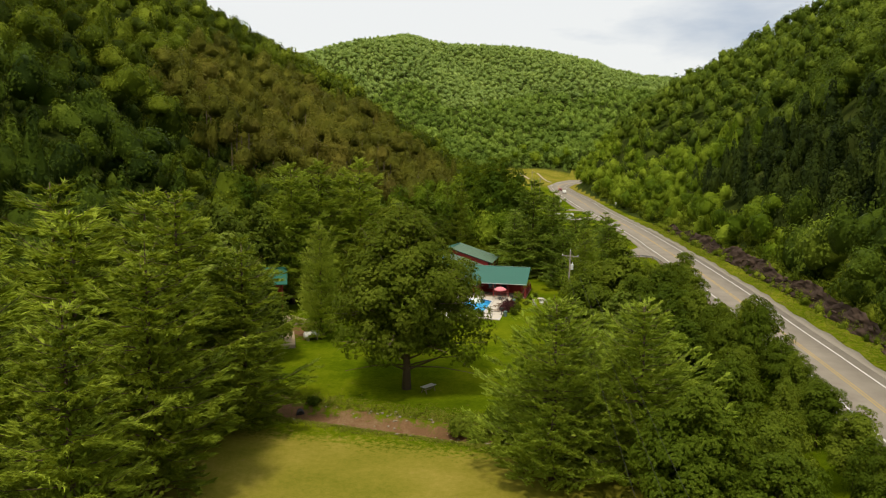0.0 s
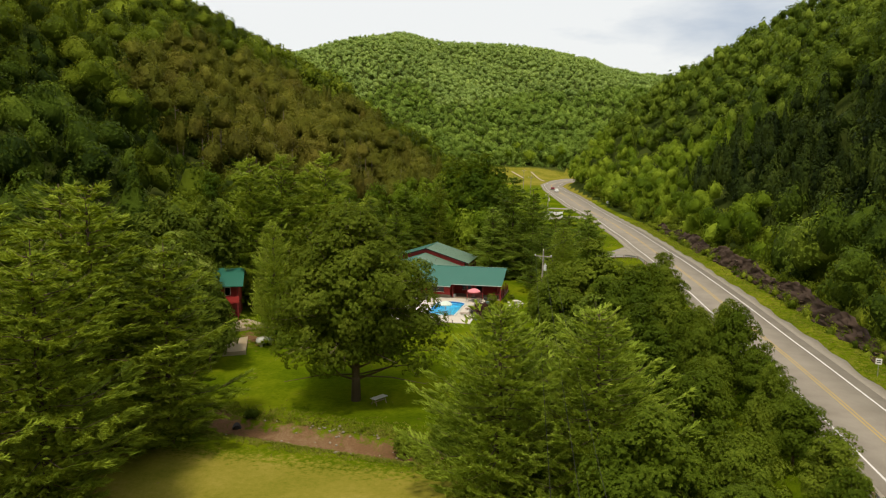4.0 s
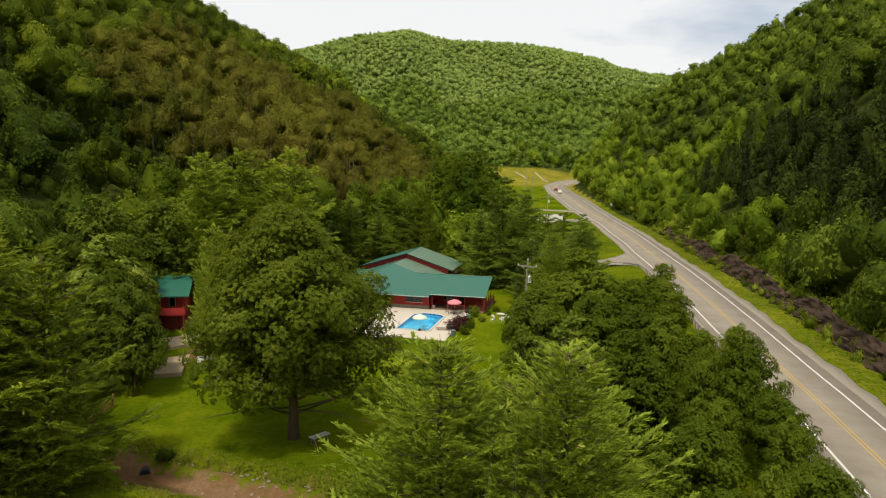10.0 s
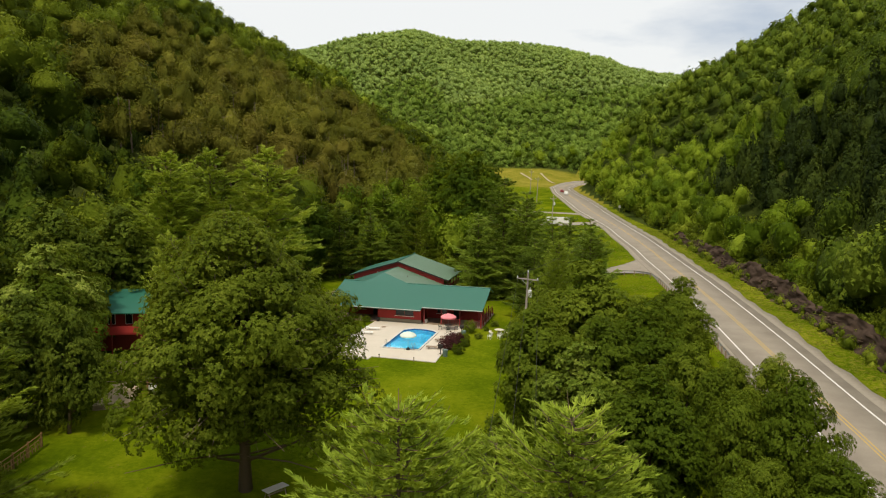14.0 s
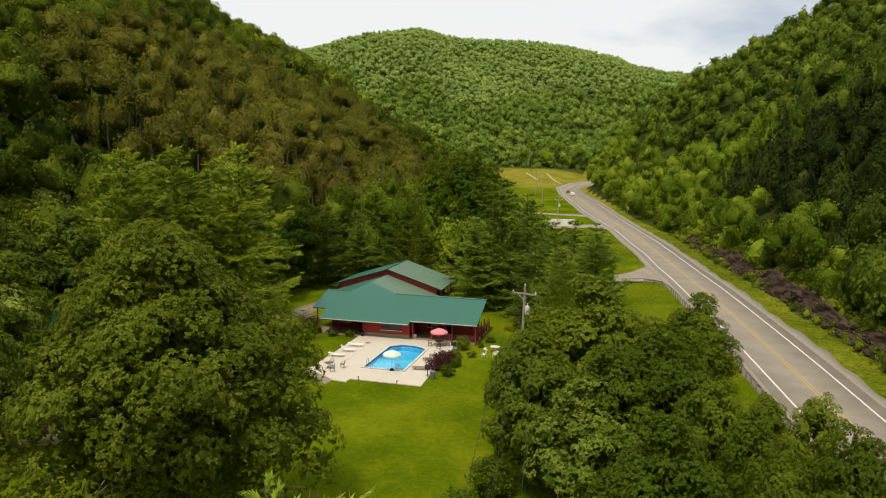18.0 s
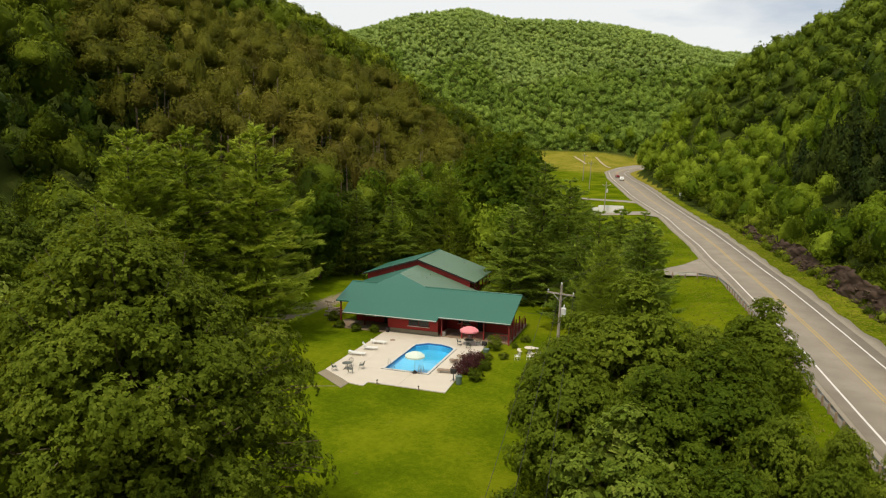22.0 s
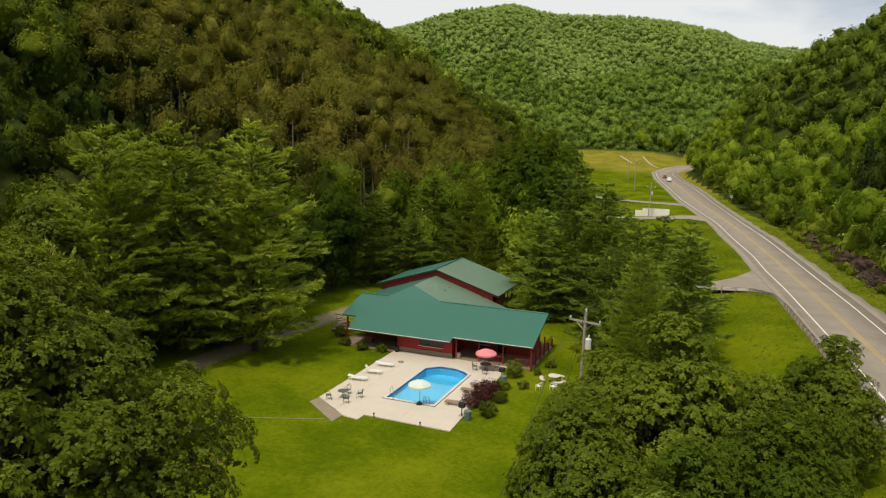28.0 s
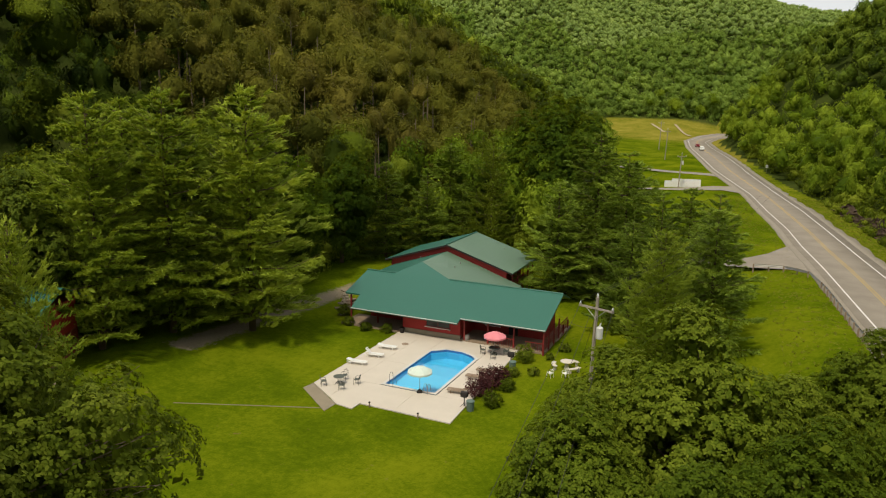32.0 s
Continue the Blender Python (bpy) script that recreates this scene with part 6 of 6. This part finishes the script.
for x0, y0, x1, y1 in ((-50.7, 528, -37.5, 487), (-63.8, 527, -52.5, 495)):
    k = 12
    pts = [(x0 + (x1 - x0) * i / k, y0 + (y1 - y0) * i / k) for i in range(k + 1)]
    v = [(x + s, y, land1(x + s, y) + 0.35) for x, y in pts for s in (-0.8, 0.8)]
    tagged(raw("drainage_chute", v, [(2 * i, 2 * i + 1, 2 * i + 3, 2 * i + 2) for i in range(k)], M_SLAB), "pale concrete drainage chute down the grassy bank", "chute", kind="structure")


def sign(x, y, w, h, top, turn):
    z = land1(x, y)
    s = tagged(empty("road_sign", pose(x, y, z, 0, 0, turn)), "small white road sign on a steel post", "sign")
    part("post", boxed(-0.03, 0.03, -0.02, 0.02, -0.3, top), M_STEEL, s)
    p = part("plate", boxed(-w / 2, w / 2, -0.04, -0.021, top - h, top, 0.004), M_PLASTIC, s)
    for i in range(2):
        part("letter_bar", boxed(-w * 0.32, w * 0.32, -0.046, -0.041, top - h * (0.42 + 0.34 * i), top - h * (0.26 + 0.34 * i)), M_DARK, p)


sign(30.9, 94.0, 0.6, 0.62, 1.9, -10)
sign(2.4, 330, 0.7, 0.9, 2.4, -10)


def car(x, y, turn, paint, label, pickup=False):
    c = tagged(empty("car", pose(x, y, float(road_z(y)) + 0.07, 0, 0, turn)), label, "car")
    hh = 1.75 if pickup else 1.42
    prof = [(-2.2, 0.35), (2.2, 0.35), (2.25, 0.7), (2.05, 0.9), (1.0, 1.0), (0.35, hh - 0.05), (-1.2, hh), (-2.0, 1.0), (-2.25, 0.9)]
    bm = bmesh.new()
    for s, w in ((-0.88, 0), (0.88, 1)):
        vs = [bm.verts.new((s * (0.84 if zz > 1.05 else 1), yy, zz)) for yy, zz in prof]
        bm.faces.new(vs if w else vs[::-1])
    bm.verts.ensure_lookup_table()
    k = len(prof)
    for i in range(k):
        bm.faces.new((bm.verts[i], bm.verts[(i + 1) % k], bm.verts[k + (i + 1) % k], bm.verts[k + i]))
    bmesh.ops.recalc_face_normals(bm, faces=bm.faces)
    part("body", bm, paint, c)
    part("windscreen", slab([(-0.66, -1.25 - 0.04, hh - 0.1), (0.66, -1.29, hh - 0.1), (0.72, -1.9, 1.10), (-0.72, -1.9, 1.10)], 0.03), M_GLASS, c)
    part("windscreen", slab([(-0.70, 0.95, 1.08), (0.70, 0.95, 1.08), (0.64, 0.42, hh - 0.12), (-0.64, 0.42, hh - 0.12)], 0.03), M_GLASS, c)
    for s in (-1, 1):
        part("side_window", boxed(0.79 * s - 0.02, 0.79 * s + 0.02, -1.3, 0.35, 1.06, hh - 0.14), M_GLASS, c)
        part("headlight", boxed(0.6 * s - 0.16, 0.6 * s + 0.16, -2.27, -2.2, 0.66, 0.8), M_PLASTIC, c)
        for yy in (-1.35, 1.35):
            wh = part("wheel", rod((0.72 * s, yy, 0.32), (0.90 * s, yy, 0.32), 0.32, 14), M_DARK, c)
            part("rim", rod((0.901 * s, yy, 0.32), (0.915 * s, yy, 0.32), 0.19, 10), M_STEEL, wh)


car(-24.0, 402.0, 9, plain("white_car_paint", (0.70, 0.70, 0.68), 0.3), "white pickup driving along the far road", True)
car(-27.4, 419.0, 9, plain("dark_red_car_paint", (0.22, 0.01, 0.02), 0.3), "dark red car driving along the road")

# rock cut above the road
cut = tagged(empty("rock_cut"), "dark broken rock face beside the road", "rock face")
rocks = []
for i in range(6):
    rg = np.random.default_rng(70 + i)
    bm = bmesh.new()
    bmesh.ops.create_cube(bm, size=1)
    bmesh.ops.subdivide_edges(bm, edges=bm.edges[:], cuts=1, use_grid_fill=True)
    for v in bm.verts:
        v.co += Vector(rg.normal(size=3) * 0.07)
    me = bpy.data.meshes.new("rock")
    bm.to_mesh(me)
    bm.free()
    me.materials.append(M_ROCK)
    rocks.append(me)
yy = np.arange(90, 247, 0.7)
lv = np.linspace(0, 1, 17)
YY, LV = np.meshgrid(yy, lv)
hh = np.interp(YY, [90, 110, 180, 235, 247], [0.8, 2.6, 3.2, 2.2, 0.5]) * (1 + 0.35 * np.sin(YY * 0.23) * np.sin(YY * 0.071 + 1))
led = np.floor(LV * 8 + 0.7 * np.sin(YY * 0.21)) / 8
XX = road_r(YY) + 6.8 + 1.5 * led + 0.30 * np.sin(YY * 1.1 + 9 * led) * np.cos(YY * 0.37) + np.random.default_rng(9).normal(size=YY.shape) * 0.13
ZZ = 3.2 + LV * hh + 0.12 * np.sin(YY * 2.3 + LV * 11)
ii = np.arange(YY.size).reshape(YY.shape)
raw("rock_face", np.stack([XX.ravel(), YY.ravel(), ZZ.ravel()], 1), np.stack([ii[:-1, :-1].ravel(), ii[1:, :-1].ravel(), ii[1:, 1:].ravel(), ii[:-1, 1:].ravel()], 1), M_ROCK, cut)
rng = np.random.default_rng(8)
for i in range(100):
    y = rng.uniform(92, 244)
    lvl = rng.random() ** 1.6
    top = np.interp(y, [90, 110, 180, 235, 247], [0.8, 2.0, 2.5, 1.8, 0.5])
    x = float(road_r(y)) + 6.6 + lvl * 1.5 + rng.normal() * 0.2
    ob = new("rock", rocks[i % 6])
    ob.parent = cut
    ob.matrix_basis = pose(x, y, 3.35 + lvl * top, rng.uniform(-7, 7), rng.uniform(-7, 7), rng.uniform(-15, 15)) @ Matrix.Diagonal((rng.uniform(0.4, 0.8), rng.uniform(0.6, 1.7), rng.uniform(0.15, 0.4), 1))

rg_ = np.random.default_rng(21)
woods("undergrowth", M_WOOD, [(float(road_r(y)) + o, y, 3.3 + max(0, o - 8) * 1.1, rg_.uniform(0.7, 1.5), rg_.uniform(0.9, 2.2)) for y, o in [(rg_.uniform(86, 250), rg_.uniform(6.3, 10.0)) for i in range(380)]], 110, "low brush growing along the foot and ledges of the rock cut", 0.0, 150, 0.36)
